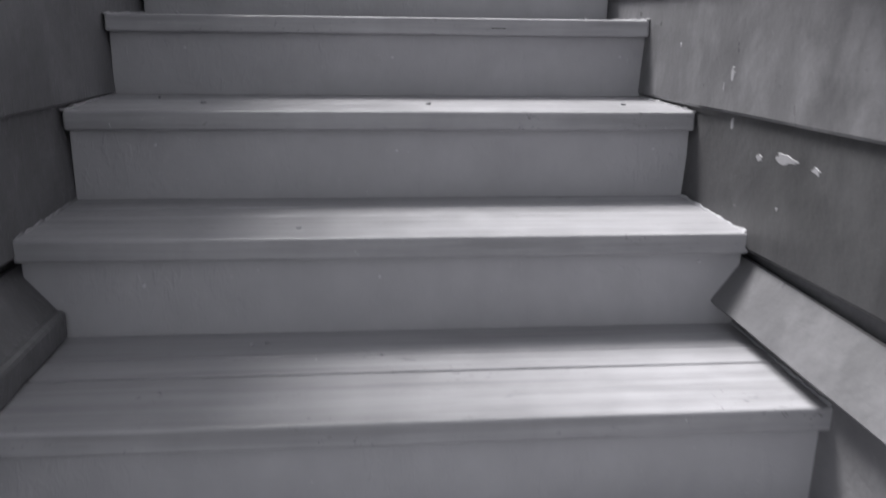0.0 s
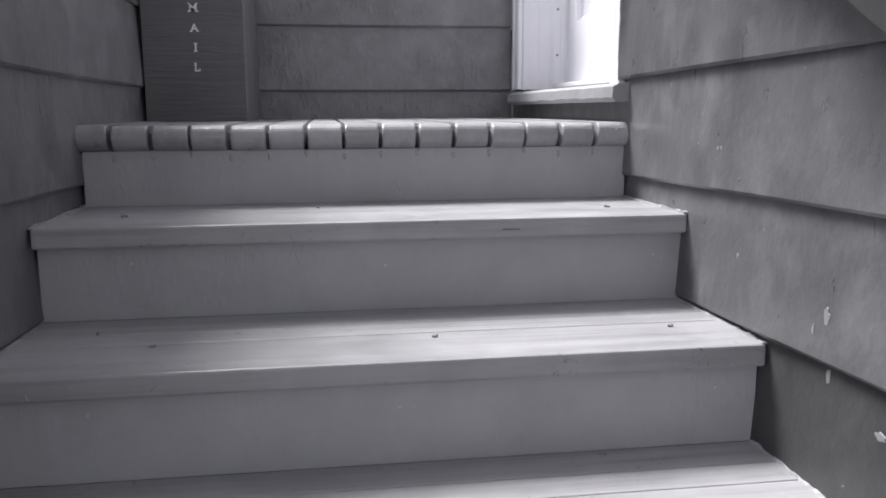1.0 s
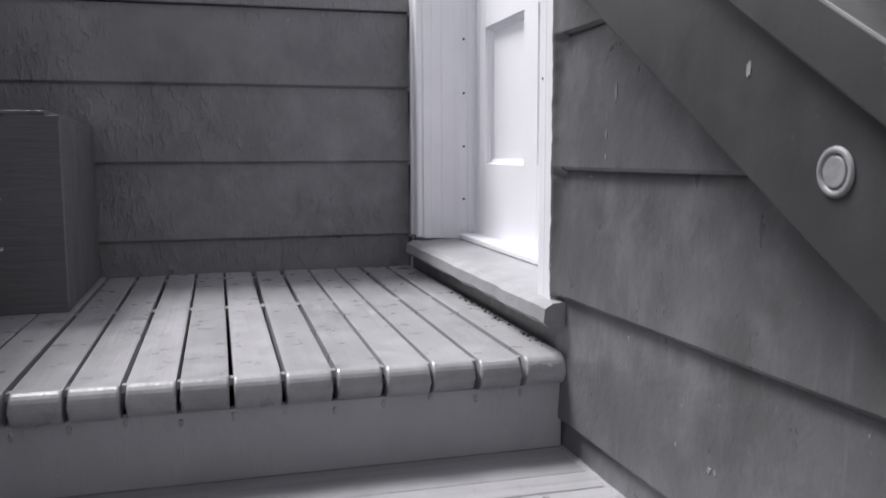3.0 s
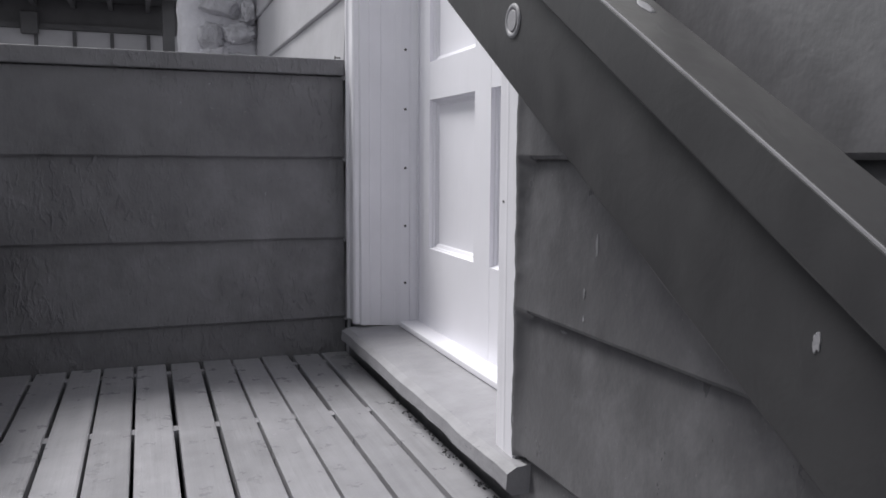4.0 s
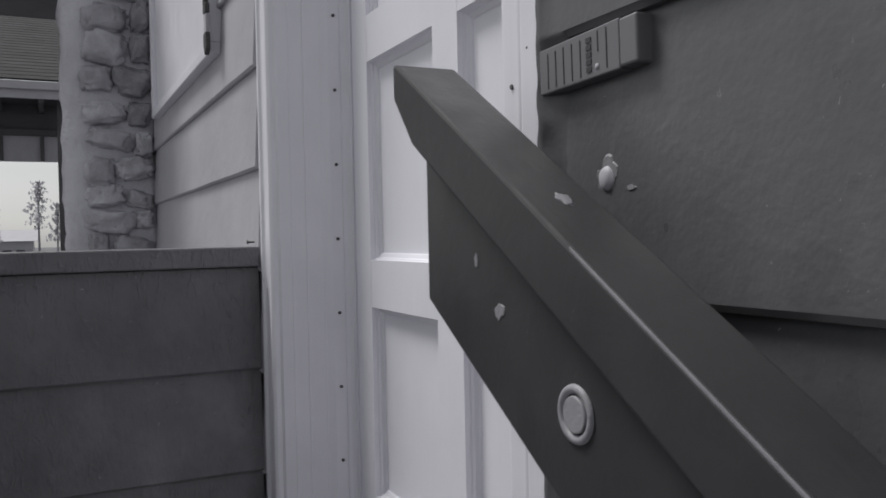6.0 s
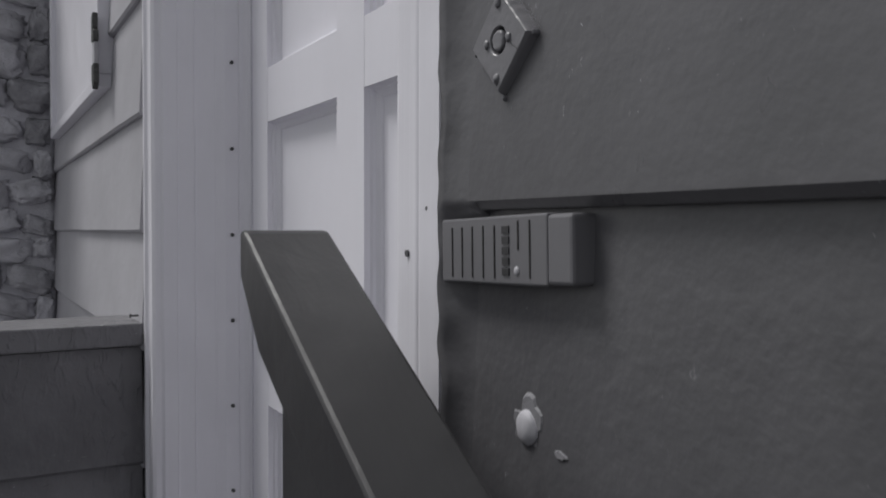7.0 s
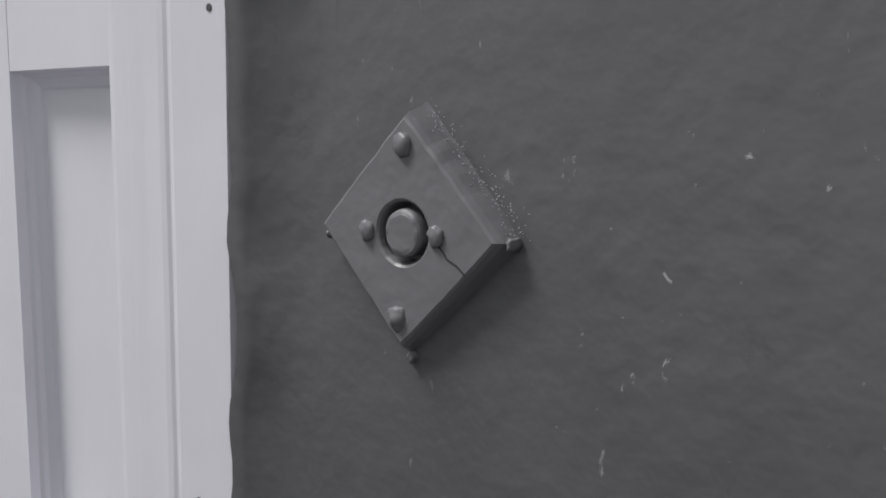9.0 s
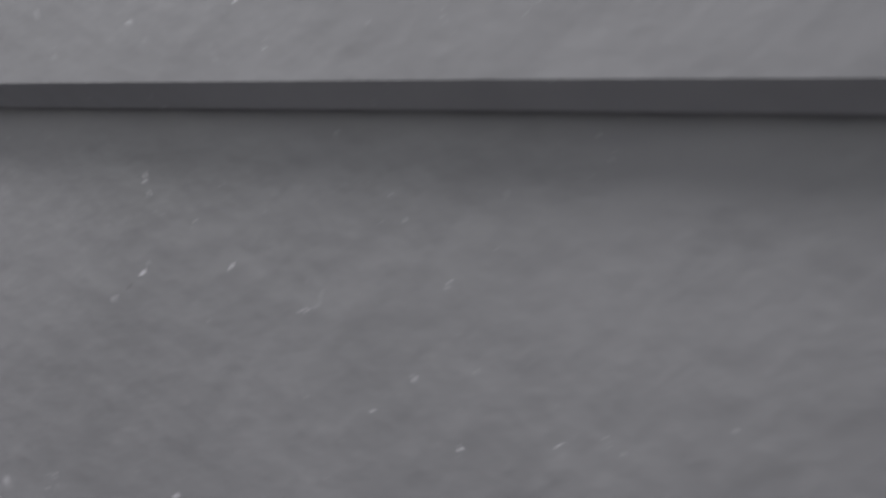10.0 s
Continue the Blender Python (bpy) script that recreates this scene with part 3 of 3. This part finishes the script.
part("plate", bell_plate(), CASTPAINT, bell)
push = disc(-0.0070, BY - 0.0004, BZ, 0.0064, 0.0075, "x", 40, 0.0016, 0.0061)
for v in push.verts:
    v.co.x += 0.0005 * noise.noise(Vector((0.0, v.co.y * 320, v.co.z * 320)))
part("button", push, CASTPAINT, bell, "push button thick with old paint")
for dy, dz, r, sag in ((0.0, 0.0232, 0.0030, 0.45), (0.0012, -0.0222, 0.0030, 0.35), (0.0122, 0.0002, 0.0024, 0.5), (-0.0112, 0.0006, 0.0024, 0.5)):
    part("screw_head", lumpy(-0.0098, BY + dy, BZ + dz, r, 0.0019, sag, 9 + dz * 300), CASTPAINT, bell, smooth=True)
for y, z, r in ((-0.0432, 1.1046, 0.0013), (0.0175, 1.1022, 0.0012), (-0.0125, 1.0712, 0.0012)):
    part("paint_drip", lumpy(-0.0042, y, z, r, 0.0030, 0.9, y * 900, 0.5), CASTPAINT, bell, "hardened drip of paint", True)
bm = bmesh.new()
crack = [(-0.0235, 1.1030), (-0.0262, 1.1008), (-0.0270, 1.0995), (-0.0300, 1.0982), (-0.0325, 1.0962)]
for (y0, z0), (y1, z1) in zip(crack, crack[1:]):
    w = 0.00025
    vs = [bm.verts.new((x, y, z + o)) for x in (-0.0094, -0.0100) for y, z, o in ((y0, z0, -w), (y1, z1, -w), (y1, z1, w), (y0, z0, w))]
    for q in ((0, 1, 2, 3), (4, 5, 6, 7), (0, 1, 5, 4), (2, 3, 7, 6), (1, 2, 6, 5), (3, 0, 4, 7)):
        bm.faces.new([vs[c] for c in q])
part("crack", bm, RAIL, bell, "thin dark crack in the paint")
# dusty web caught along the upper edge of the plate
DUST = painted("grey_web_dust", 0.42, 0.9, (1, 1, 1), 300, 0.0003, 80, 0.0003, 0.3, 0.0, 40, 0.4, 0.3)
r5 = random.Random(31)
bm = bmesh.new()
for k in range(170):
    u = r5.random()
    y, z = -0.0165 - 0.0275 * u + r5.gauss(-0.0012, 0.0016), 1.1345 - 0.0285 * u + r5.gauss(0.0012, 0.0016)
    bmesh.ops.create_icosphere(bm, subdivisions=1, radius=r5.uniform(0.00008, 0.00026), matrix=Matrix.Translation((-0.0030 - r5.random() * 0.0030, y, z)))
part("web_dust", bm, DUST, bell, "grey web dust along the edge")

# ---- plastic wall unit ----
unit = thing("wall_unit", (-0.01, -0.03, 0.98), "grey plastic wall chime with upright slots", "chime")
unit.rotation_euler.x = radians(-1.6)
part("body", box(-0.0218, 0.002, -0.0763, 0.040, 0.9615, 1.0025, 0.0014), PLASTIC, unit)
part("end_cover", box(-0.0222, 0.003, -0.0985, -0.0765, 0.9625, 1.0015, 0.0022), PLASTIC, unit)
for y in (0.026, 0.0137, 0.0014, -0.0112, -0.0238):
    part("slot", box(-0.0224, -0.021, y - 0.0005, y + 0.0005, 0.965, 0.997), DARK_IRON, unit)
for k in range(5):
    part("scale_mark", box(-0.0226, -0.0215, -0.0395, -0.0325, 0.967 + 0.0062 * k, 0.9715 + 0.0062 * k), RAIL, unit)
part("slot", box(-0.0224, -0.021, -0.0490, -0.0480, 0.982, 0.999), DARK_IRON, unit)
part("slot", box(-0.0224, -0.021, -0.0605, -0.0595, 0.966, 0.999), DARK_IRON, unit)
part("indicator", dome(-0.022, -0.047, 0.970, 0.0025, 0.5), LETTER, unit, "small white indicator lamp")

unit.location += Vector((0.010, 0.0115, -0.0030))
plug = tagged(part("wall_plug", lumpy(-0.0030, -0.0345, 0.8755, 0.0098, 0.0042, 0.1, 5.5, 0.12), LETTER, smooth=True), "pale lumpy filler plug in the wall board", "plug")

# ---- garden side: window, stone pillar, shelter, distance ----
window = thing("window_1", (-0.01, 2.2, 1.31), "white framed window with a pale blind", "window", kind="structure")
part("frame", box(-0.030, 0.01, 1.60, 2.86, 1.315, 1.345, 0.003), WHITE, window)
part("frame", box(-0.030, 0.01, 1.60, 1.66, 1.3455, 2.30, 0.003), WHITE, window)
part("frame", box(-0.030, 0.01, 2.80, 2.86, 1.3455, 2.30, 0.003), WHITE, window)
part("frame", box(-0.030, 0.01, 1.60, 2.86, 2.3005, 2.36, 0.003), WHITE, window)
part("blind", box(-0.014, 0.0, 1.66, 2.80, 1.345, 2.30), WHITE, window)
bracket = part("bracket", prism([(1.566, 1.318), (1.588, 1.306), (1.602, 1.330), (1.602, 1.362), (1.566, 1.362)], "x", -0.043, -0.031, 0.002), DARK_IRON, window, "dark iron corner bracket")
part("strap", box(-0.041, -0.031, 1.572, 1.602, 1.3625, 1.412, 0.002), FASCIA, bracket, "paler painted strap")
part("hook", prism([(1.566, 1.4125), (1.600, 1.4125), (1.600, 1.470), (1.578, 1.478), (1.582, 1.440), (1.566, 1.436)], "x", -0.043, -0.031, 0.002), DARK_IRON, bracket)

pillar = thing("stone_pillar", (-0.18, 3.3, -1.0), "pillar of rounded field stones in pale mortar", "pillar")


def rough_core(x0, x1, y0, y1, z0, z1):
    """A mortar mass with a wavering, hand-trowelled surface."""
    bm = bmesh.new()
    nx, nz = 14, 110
    ring = [(x0 + (x1 - x0) * k / nx, y0) for k in range(nx + 1)] + [(x1, y1), (x0, y1)]
    rows = []
    for j in range(nz + 1):
        z = z0 + (z1 - z0) * j / nz
        row = []
        for k, (px, py) in enumerate(ring):
            p = Vector((px, py, z))
            edge = max(0.0, 1.0 - (px - x0) / 0.08)
            px += edge * (0.016 * noise.noise(p * 9.0) + 0.009 * noise.noise(p * 27.0))
            if k <= nx:
                py += 0.016 * noise.noise(p * 12.0) + 0.03 * edge ** 3
            row.append(bm.verts.new((px, py, z)))
        rows.append(row)
    n = len(ring)
    for j in range(nz):
        for k in range(n):
            bm.faces.new((rows[j][k], rows[j][(k + 1) % n], rows[j + 1][(k + 1) % n], rows[j + 1][k]))
    bm.faces.new(rows[0])
    bm.faces.new(rows[-1])
    return bm


part("core", rough_core(-0.345, 0.0, 3.055, 3.45, -1.02, 2.6), MORTAR, pillar, smooth=True)
r2 = random.Random(17)
z, course = 0.42, 0
while z < 2.3:
    h = r2.uniform(0.085, 0.135)
    split = r2.uniform(0.58, 0.76) if course % 3 else r2.uniform(0.32, 0.5)
    x0 = -0.285 + r2.uniform(0.0, 0.03)
    span = -0.008 - x0
    for x, w in ((x0, span * split - 0.006), (x0 + span * split, span * (1 - split))):
        bm = bmesh.new()
        bmesh.ops.create_icosphere(bm, subdivisions=4, radius=1.0)
        seed = r2.uniform(0, 50)
        tall = h * r2.uniform(0.75, 1.12)
        lean = r2.uniform(-0.22, 0.22)
        for v in bm.verts:
            c = v.co.copy()
            k = 1 + 0.26 * noise.noise(c * 1.3 + Vector((seed, 0, 0))) + 0.20 * noise.noise(c * 3.1 + Vector((0, seed, 0))) + 0.09 * noise.noise(c * 7.5 + Vector((0, 0, seed))) + 0.05 * noise.noise(c * 15.0 + Vector((seed, 0, seed)))
            v.co = Vector((math.copysign(abs(c.x) ** 0.6, c.x) * w * 0.50 * k, math.copysign(abs(c.y) ** 0.75, c.y) * 0.050 * k, math.copysign(abs(c.z) ** 0.6, c.z) * tall * 0.48 * k))
        bm.transform(Matrix.Translation((x + w / 2, 3.058 + r2.uniform(-0.008, 0.008), z + h / 2 + r2.uniform(-0.012, 0.012))) @ Matrix.Rotation(lean, 4, "Y"))
        part("stone", bm, STONE, pillar, smooth=True)
    z += h + 0.004
    course += 1

# open shelter beyond
shelter = thing("shelter", (-2.0, 11.0, -1.0), "open timber shelter with a dark shingle roof", "shelter")
SY = 9.6
part("fascia", box(-8.0, 0.05, SY - 0.03, SY + 0.02, 2.43, 2.60), FASCIA, shelter, "pale fascia board")
part("gutter", box(-8.0, 0.07, SY - 0.09, SY - 0.032, 2.52, 2.61, 0.01), FASCIA, shelter)
for k in range(26):
    y = SY - 0.09 + 0.15 * k
    zz = 2.612 + 0.066 * k
    part("shingle_course", prism([(y, zz), (y, zz + 0.022), (y + 0.17, zz + 0.022 + 0.070), (y + 0.17, zz + 0.070)], "x", -8.0, 0.09), SHINGLE, shelter)
part("soffit", box(-8.0, 0.04, SY + 0.021, SY + 3.9, 2.50, 2.53), TIMBER, shelter)
for k in range(18):
    x = -0.42 - 0.44 * k
    part("rafter", box(x - 0.028, x + 0.028, SY + 0.021, SY + 0.95, 2.40, 2.499), TIMBER, shelter)
    part("stud", box(x - 0.022, x + 0.022, SY + 0.93, SY + 0.958, 1.83, 2.12), TIMBER, shelter)
part("header_panel", box(-8.0, 0.04, SY + 0.96, SY + 1.0, 1.82, 2.13), FASCIA, shelter)
part("dark_board", box(-8.0, 0.04, SY + 0.965, SY + 1.0, 2.1305, 2.499), TIMBER, shelter)
part("beam", box(-8.0, 0.04, SY + 0.90, SY + 0.929, 2.13, 2.20), TIMBER, shelter)
part("bracket", box(-1.90, -1.70, SY + 0.82, SY + 0.899, 2.05, 2.33, 0.02), TIMBER, shelter)
part("post", box(-0.26, -0.12, SY + 0.25, SY + 0.40, -1.02, 2.499, 0.006), TIMBER, shelter)
part("post", box(-6.2, -6.06, SY + 0.25, SY + 0.40, -1.02, 2.499, 0.006), TIMBER, shelter)

ground = tagged(part("ground", box(-400, 400, -400, 400, -1.10, -1.02), GROUND), "pale dry lawn reaching the horizon", "ground", kind="structure")

# porch roof over the landing
ceiling = tagged(part("ceiling", box(-1.7, 0.0, 3.0, 5.55, 2.33, 2.45), TIMBER), "dark boarded ceiling of the garden porch", "ceiling", kind="structure")

far_house = thing("far_house", (-6.0, 42.0, -1.0), "small white house far across the lawn", "house")
part("wall", box(-9.0, -0.9, 42.0, 47.0, -1.02, 0.95), FASCIA, far_house)
part("roof", prism([(41.7, 0.95), (44.5, 1.5), (47.3, 0.95)], "x", -9.3, -0.7), FASCIA, far_house)
for x in (-3.4, -2.9, -2.15, -1.6):
    part("window", box(x, x + 0.36, 41.96, 42.0, 0.08, 0.55), TIMBER, far_house)


def tree(x, y, h, seed):
    r = random.Random(seed)
    t = thing("tree", (x, y, -1.02), "slender pale-lit tree with sparse leaf clumps", "tree", "distant trees")
    bm = bmesh.new()
    bmesh.ops.create_cone(bm, cap_ends=True, segments=10, radius1=0.05, radius2=0.012, depth=h, matrix=Matrix.Translation((x, y, -1.02 + h / 2)))
    part("trunk", bm, BARK, t)
    bm = bmesh.new()
    for k in range(330):
        a, u = r.uniform(0, 6.283), r.random()
        zz = -1.02 + h * (0.64 + 0.36 * u)
        gap = 0.55 + 1.5 * noise.noise(Vector((u * 7.0 + seed, math.cos(a), math.sin(a))))
        rad = max(0.1, (1.1 - 0.6 * u) * gap) * r.random() ** 0.6 * h * 0.12
        p = Vector((x + rad * math.cos(a), y + rad * math.sin(a), zz))
        q = Euler((r.uniform(0, 6), r.uniform(0, 6), r.uniform(0, 6))).to_matrix()
        s = r.uniform(0.03, 0.08)
        vs = [bm.verts.new(p + q @ Vector(c) * s) for c in ((-1, 0, 0), (0, -0.5, 0.1), (1, 0, 0), (0, 0.5, 0.1))]
        bm.faces.new(vs)
    part("crown", bm, LEAF, t)


tree(-0.55, 24.0, 3.5, 3)
tree(-0.08, 25.5, 3.0, 8)
tree(-1.75, 26.5, 2.9, 5)

# ---- small marks and litter ----
for x, y, z in ((-1.034, -0.292, -0.240), (-0.580, -0.292, -0.257), (-0.057, -0.292, -0.251), (-1.038, -0.602, -0.407), (-0.583, -0.602, -0.418), (-0.072, -0.602, -0.415), (-1.005, -0.883, -0.594), (-0.623, -0.883, -0.584), (-0.075, -0.883, -0.566)):
    part("nail_head", disc(x, y - 0.0005, z, 0.0026, 0.003, "y", 12), LETTER, stairs, "pale nail head")
part("split", box(-0.362, -0.330, -0.3192, -0.314, -0.1915, -0.1900), RAIL, stairs, "dark split in the tread nose")


def leaf_bit(x, y, z, size, turn):
    bm = bmesh.new()
    r = random.Random(int(abs(x) * 1000))
    pts = [(math.cos(a) * size * r.uniform(0.5, 1.0), math.sin(a) * size * r.uniform(0.25, 0.5)) for a in (0.2, 1.0, 1.9, 2.8, 3.7, 4.6, 5.5)]
    low = [bm.verts.new((px, py, 0.0)) for px, py in pts]
    top = [bm.verts.new((px * 0.85, py * 0.8, 0.002 + 0.004 * abs(px) / size)) for px, py in pts]
    bm.faces.new(low)
    bm.faces.new(top)
    for k in range(7):
        bm.faces.new((low[k], low[(k + 1) % 7], top[(k + 1) % 7], top[k]))
    bm.transform(pose(x, y, z, 0, 0, turn))
    tagged(part("leaf_bit", bm, LITTER), "small dry leaf scrap lying on a tread", "leaf scrap", "leaf scraps on the steps")


LITTER = painted("dry_leaf", 0.30, 0.8, (1, 1, 1), 200, 0.0005, 60, 0.0005, 0.4, 0.0, 40, 0.4, 0.9)
for x, y, z, size, turn in ((-0.965, -0.490, -0.34, 0.012, 20), (-0.516, -0.502, -0.34, 0.010, 5), (-0.107, -0.499, -0.34, 0.013, 30), (-1.072, -0.398, -0.34, 0.007, 80), (-1.068, -0.174, -0.17, 0.014, 10), (-0.703, -0.083, -0.17, 0.008, 40), (-0.113, -0.183, -0.17, 0.012, 15), (-0.757, -0.846, -0.51, 0.010, 0), (-0.830, -0.934, -0.68, 0.009, 60), (-0.805, -0.934, -0.68, 0.008, 10)):
    leaf_bit(x, y, z, size * 0.75, turn)


def paint_chip(name, x, y, z, ry, rz, material, parent):
    """A thin ragged flake standing on the face of a board that looks along -x."""
    bm = bmesh.new()
    r = random.Random(int(abs(y) * 1000 + z * 100))
    pts = []
    shift = r.uniform(0, 40)
    for k in range(23):
        a = 6.283 * k / 23
        g = 0.72 + 0.5 * noise.noise(Vector((math.cos(a) * 1.6 + shift, math.sin(a) * 1.6, shift)))
        pts.append((y + math.cos(a) * ry * g, z + math.sin(a) * rz * g))
    lo = [bm.verts.new((x + 0.0014, p, q)) for p, q in pts]
    hi = [bm.verts.new((x, y + (p - y) * 0.88, z + (q - z) * 0.88)) for p, q in pts]
    bm.faces.new(hi)
    for k in range(23):
        bm.faces.new((lo[k], lo[(k + 1) % 23], hi[(k + 1) % 23], hi[k]))
    return part(name, bm, material, parent, "pale bare spot in the paint")


# bare worn line along the front top edge of the cap, highlight painted in
part("worn_edge", prism([(-1.2, top_of_rail(-1.2) + 0.0004), (-0.16, top_of_rail(-0.16) + 0.0004), (-0.16, top_of_rail(-0.16) - 0.0018), (-1.2, top_of_rail(-1.2) - 0.0030)], "x", -0.1283, -0.1268, 0.0003), WORN, rail, "pale worn edge of the cap with painted highlight")
paint_chip("paint_chip", -0.1088, -0.035, 0.771, 0.010, 0.010, PALE_WORN, rail)
paint_chip("paint_chip", -0.1088, 0.002, 0.809, 0.004, 0.008, PALE_WORN, rail)
paint_chip("paint_chip", -0.1088, -0.632, 0.424, 0.005, 0.010, PALE_WORN, rail)
paint_chip("paint_chip", -0.0030, -0.0355, 0.878, 0.021, 0.024, WORN, wall_east)
paint_chip("paint_chip", -0.0040, -0.066, 0.866, 0.008, 0.0025, WORN, wall_east)
for y, z, ry, rz in ((-0.905, -0.383, 0.018, 0.010), (-0.99, -0.372, 0.050, 0.012), (-1.08, -0.374, 0.020, 0.008), (-0.785, -0.343, 0.010, 0.018), (-0.988, -0.450, 0.005, 0.005), (-0.783, -0.255, 0.012, 0.022), (-0.755, -0.282, 0.006, 0.014), (-0.435, -0.040, 0.008, 0.006), (-0.163, 0.436, 0.005, 0.024), (-0.140, 0.375, 0.005, 0.010), (-0.071, 0.310, 0.014, 0.003)):
    paint_chip("paint_scuff", wall_face(y, z) - 0.0015, y, z, ry * 0.8, rz * 0.8, WORN, wall_east)

screw = thing("wall_nail", (0.0, 1.25, 0.824), "small dark nail standing out of the pale boards", "nail")
part("shank", disc(-0.008, 1.25, 0.824, 0.0020, 0.022, "x", 10), DARK_IRON, screw)
part("nail_cap", disc(-0.019, 1.25, 0.824, 0.0042, 0.003, "x", 14), DARK_IRON, screw)

# crumbs swept against the wall at the edge of the landing
CRUMB = painted("dark_soil_crumbs", 0.06, 0.95, (1, 1, 1), 200, 0.0005, 80, 0.0005, 0.4, 0.5, 120, 0.5, 0.0)
r3 = random.Random(23)
bm = bmesh.new()
for k in range(80):
    y = r3.uniform(0.07, 0.70)
    x = -0.004 - abs(r3.gauss(0.0, 0.011))
    size = r3.uniform(0.0012, 0.0038)
    made = bmesh.ops.create_icosphere(bm, subdivisions=1, radius=size, matrix=Matrix.Translation((x, y, size * 0.45 - 0.0005)) @ Matrix.Diagonal((r3.uniform(0.6, 1.2), r3.uniform(0.7, 2.0), r3.uniform(0.4, 0.7), 1)))
    for v in made["verts"]:
        v.co += Vector((r3.uniform(-1, 1), r3.uniform(-1, 1), 0)) * size * 0.25
tagged(part("debris", bm, CRUMB), "dark soil crumbs swept against the wall", "debris", kind="stuff")

# bare marks on the top of the rail cap, hardened drips on the wall and under the slats
for x, y, ly in ((-0.094, -0.107, 0.016), (-0.088, -0.384, 0.026)):
    bm = lumpy(0, 0, 0, 1.0, 1.0, 0.0, y * 40, 0.45)
    bm.transform(Matrix.Translation((x, y, top_of_rail(y) + 0.0002)) @ Matrix.Rotation(math.atan(SLOPE), 4, "X") @ Matrix.Diagonal((0.006, ly * 0.6, 0.0008, 1)))
    part("bare_mark", bm, WORN, rail, "pale bare mark on the cap", True)
for y, z, r in ((-0.019, 1.160, 0.0011), (-0.042, 1.1585, 0.0019), (-0.0945, 1.1535, 0.0013), (-0.088, 1.1225, 0.0012), (-0.102, 1.1105, 0.0016), (0.023, 1.116, 0.0010), (-0.027, 1.133, 0.0011), (-0.1215, 1.126, 0.0014), (-0.014, 1.1405, 0.0008)):
    part("paint_blob", lumpy(wall_face(y, z), y, z, r * 0.6, 0.0004, 0.5, y * 700), SIDING if r > 0.0018 else WORN, wall_east, "", True)
for y, z, r in ((-0.209, 0.076, 0.006), (-0.364, 0.020, 0.0035), (-0.447, -0.039, 0.006), (-0.356, -0.034, 0.005), (-0.679, 0.086, 0.003), (-0.521, -0.088, 0.003), (-0.521, -0.216, 0.006), (-0.597, -0.161, 0.003), (-0.142, 0.342, 0.005)):
    paint_chip("paint_scuff", wall_face(y, z) - 0.0012, y, z, r * 0.6, r, WORN, wall_east)
for k in range(1, 15):
    x = -PITCH * k + 0.002
    part("paint_drip", lumpy(x, 0.0262, -0.0600 - 0.004 * (k % 3), 0.0045, 0.0040, 1.2, k * 3.1, 0.3), RISER, stairs, "", True)
for x, y, z, r in ((-0.056, -0.0002, -0.012, 0.0045), (-0.032, 0.0, -0.016, 0.0038), (-0.020, 0.0, -0.013, 0.0025), (-1.013, 0.0, -0.020, 0.0055), (-1.095, 0.0, -0.020, 0.0035)):
    bm = lumpy(0, 0, 0, r, r, 0.3, x * 50, 0.6)
    bm.transform(Matrix.Translation((x, y + 0.0265 - (0.0265 ** 2 - (z + 0.0265) ** 2) ** 0.5, z)) @ Matrix.Diagonal((1.0, 0.16, 0.7, 1)))
    part("paint_chip", bm, LETTER, deck, "white chip where paint has flaked off", True)
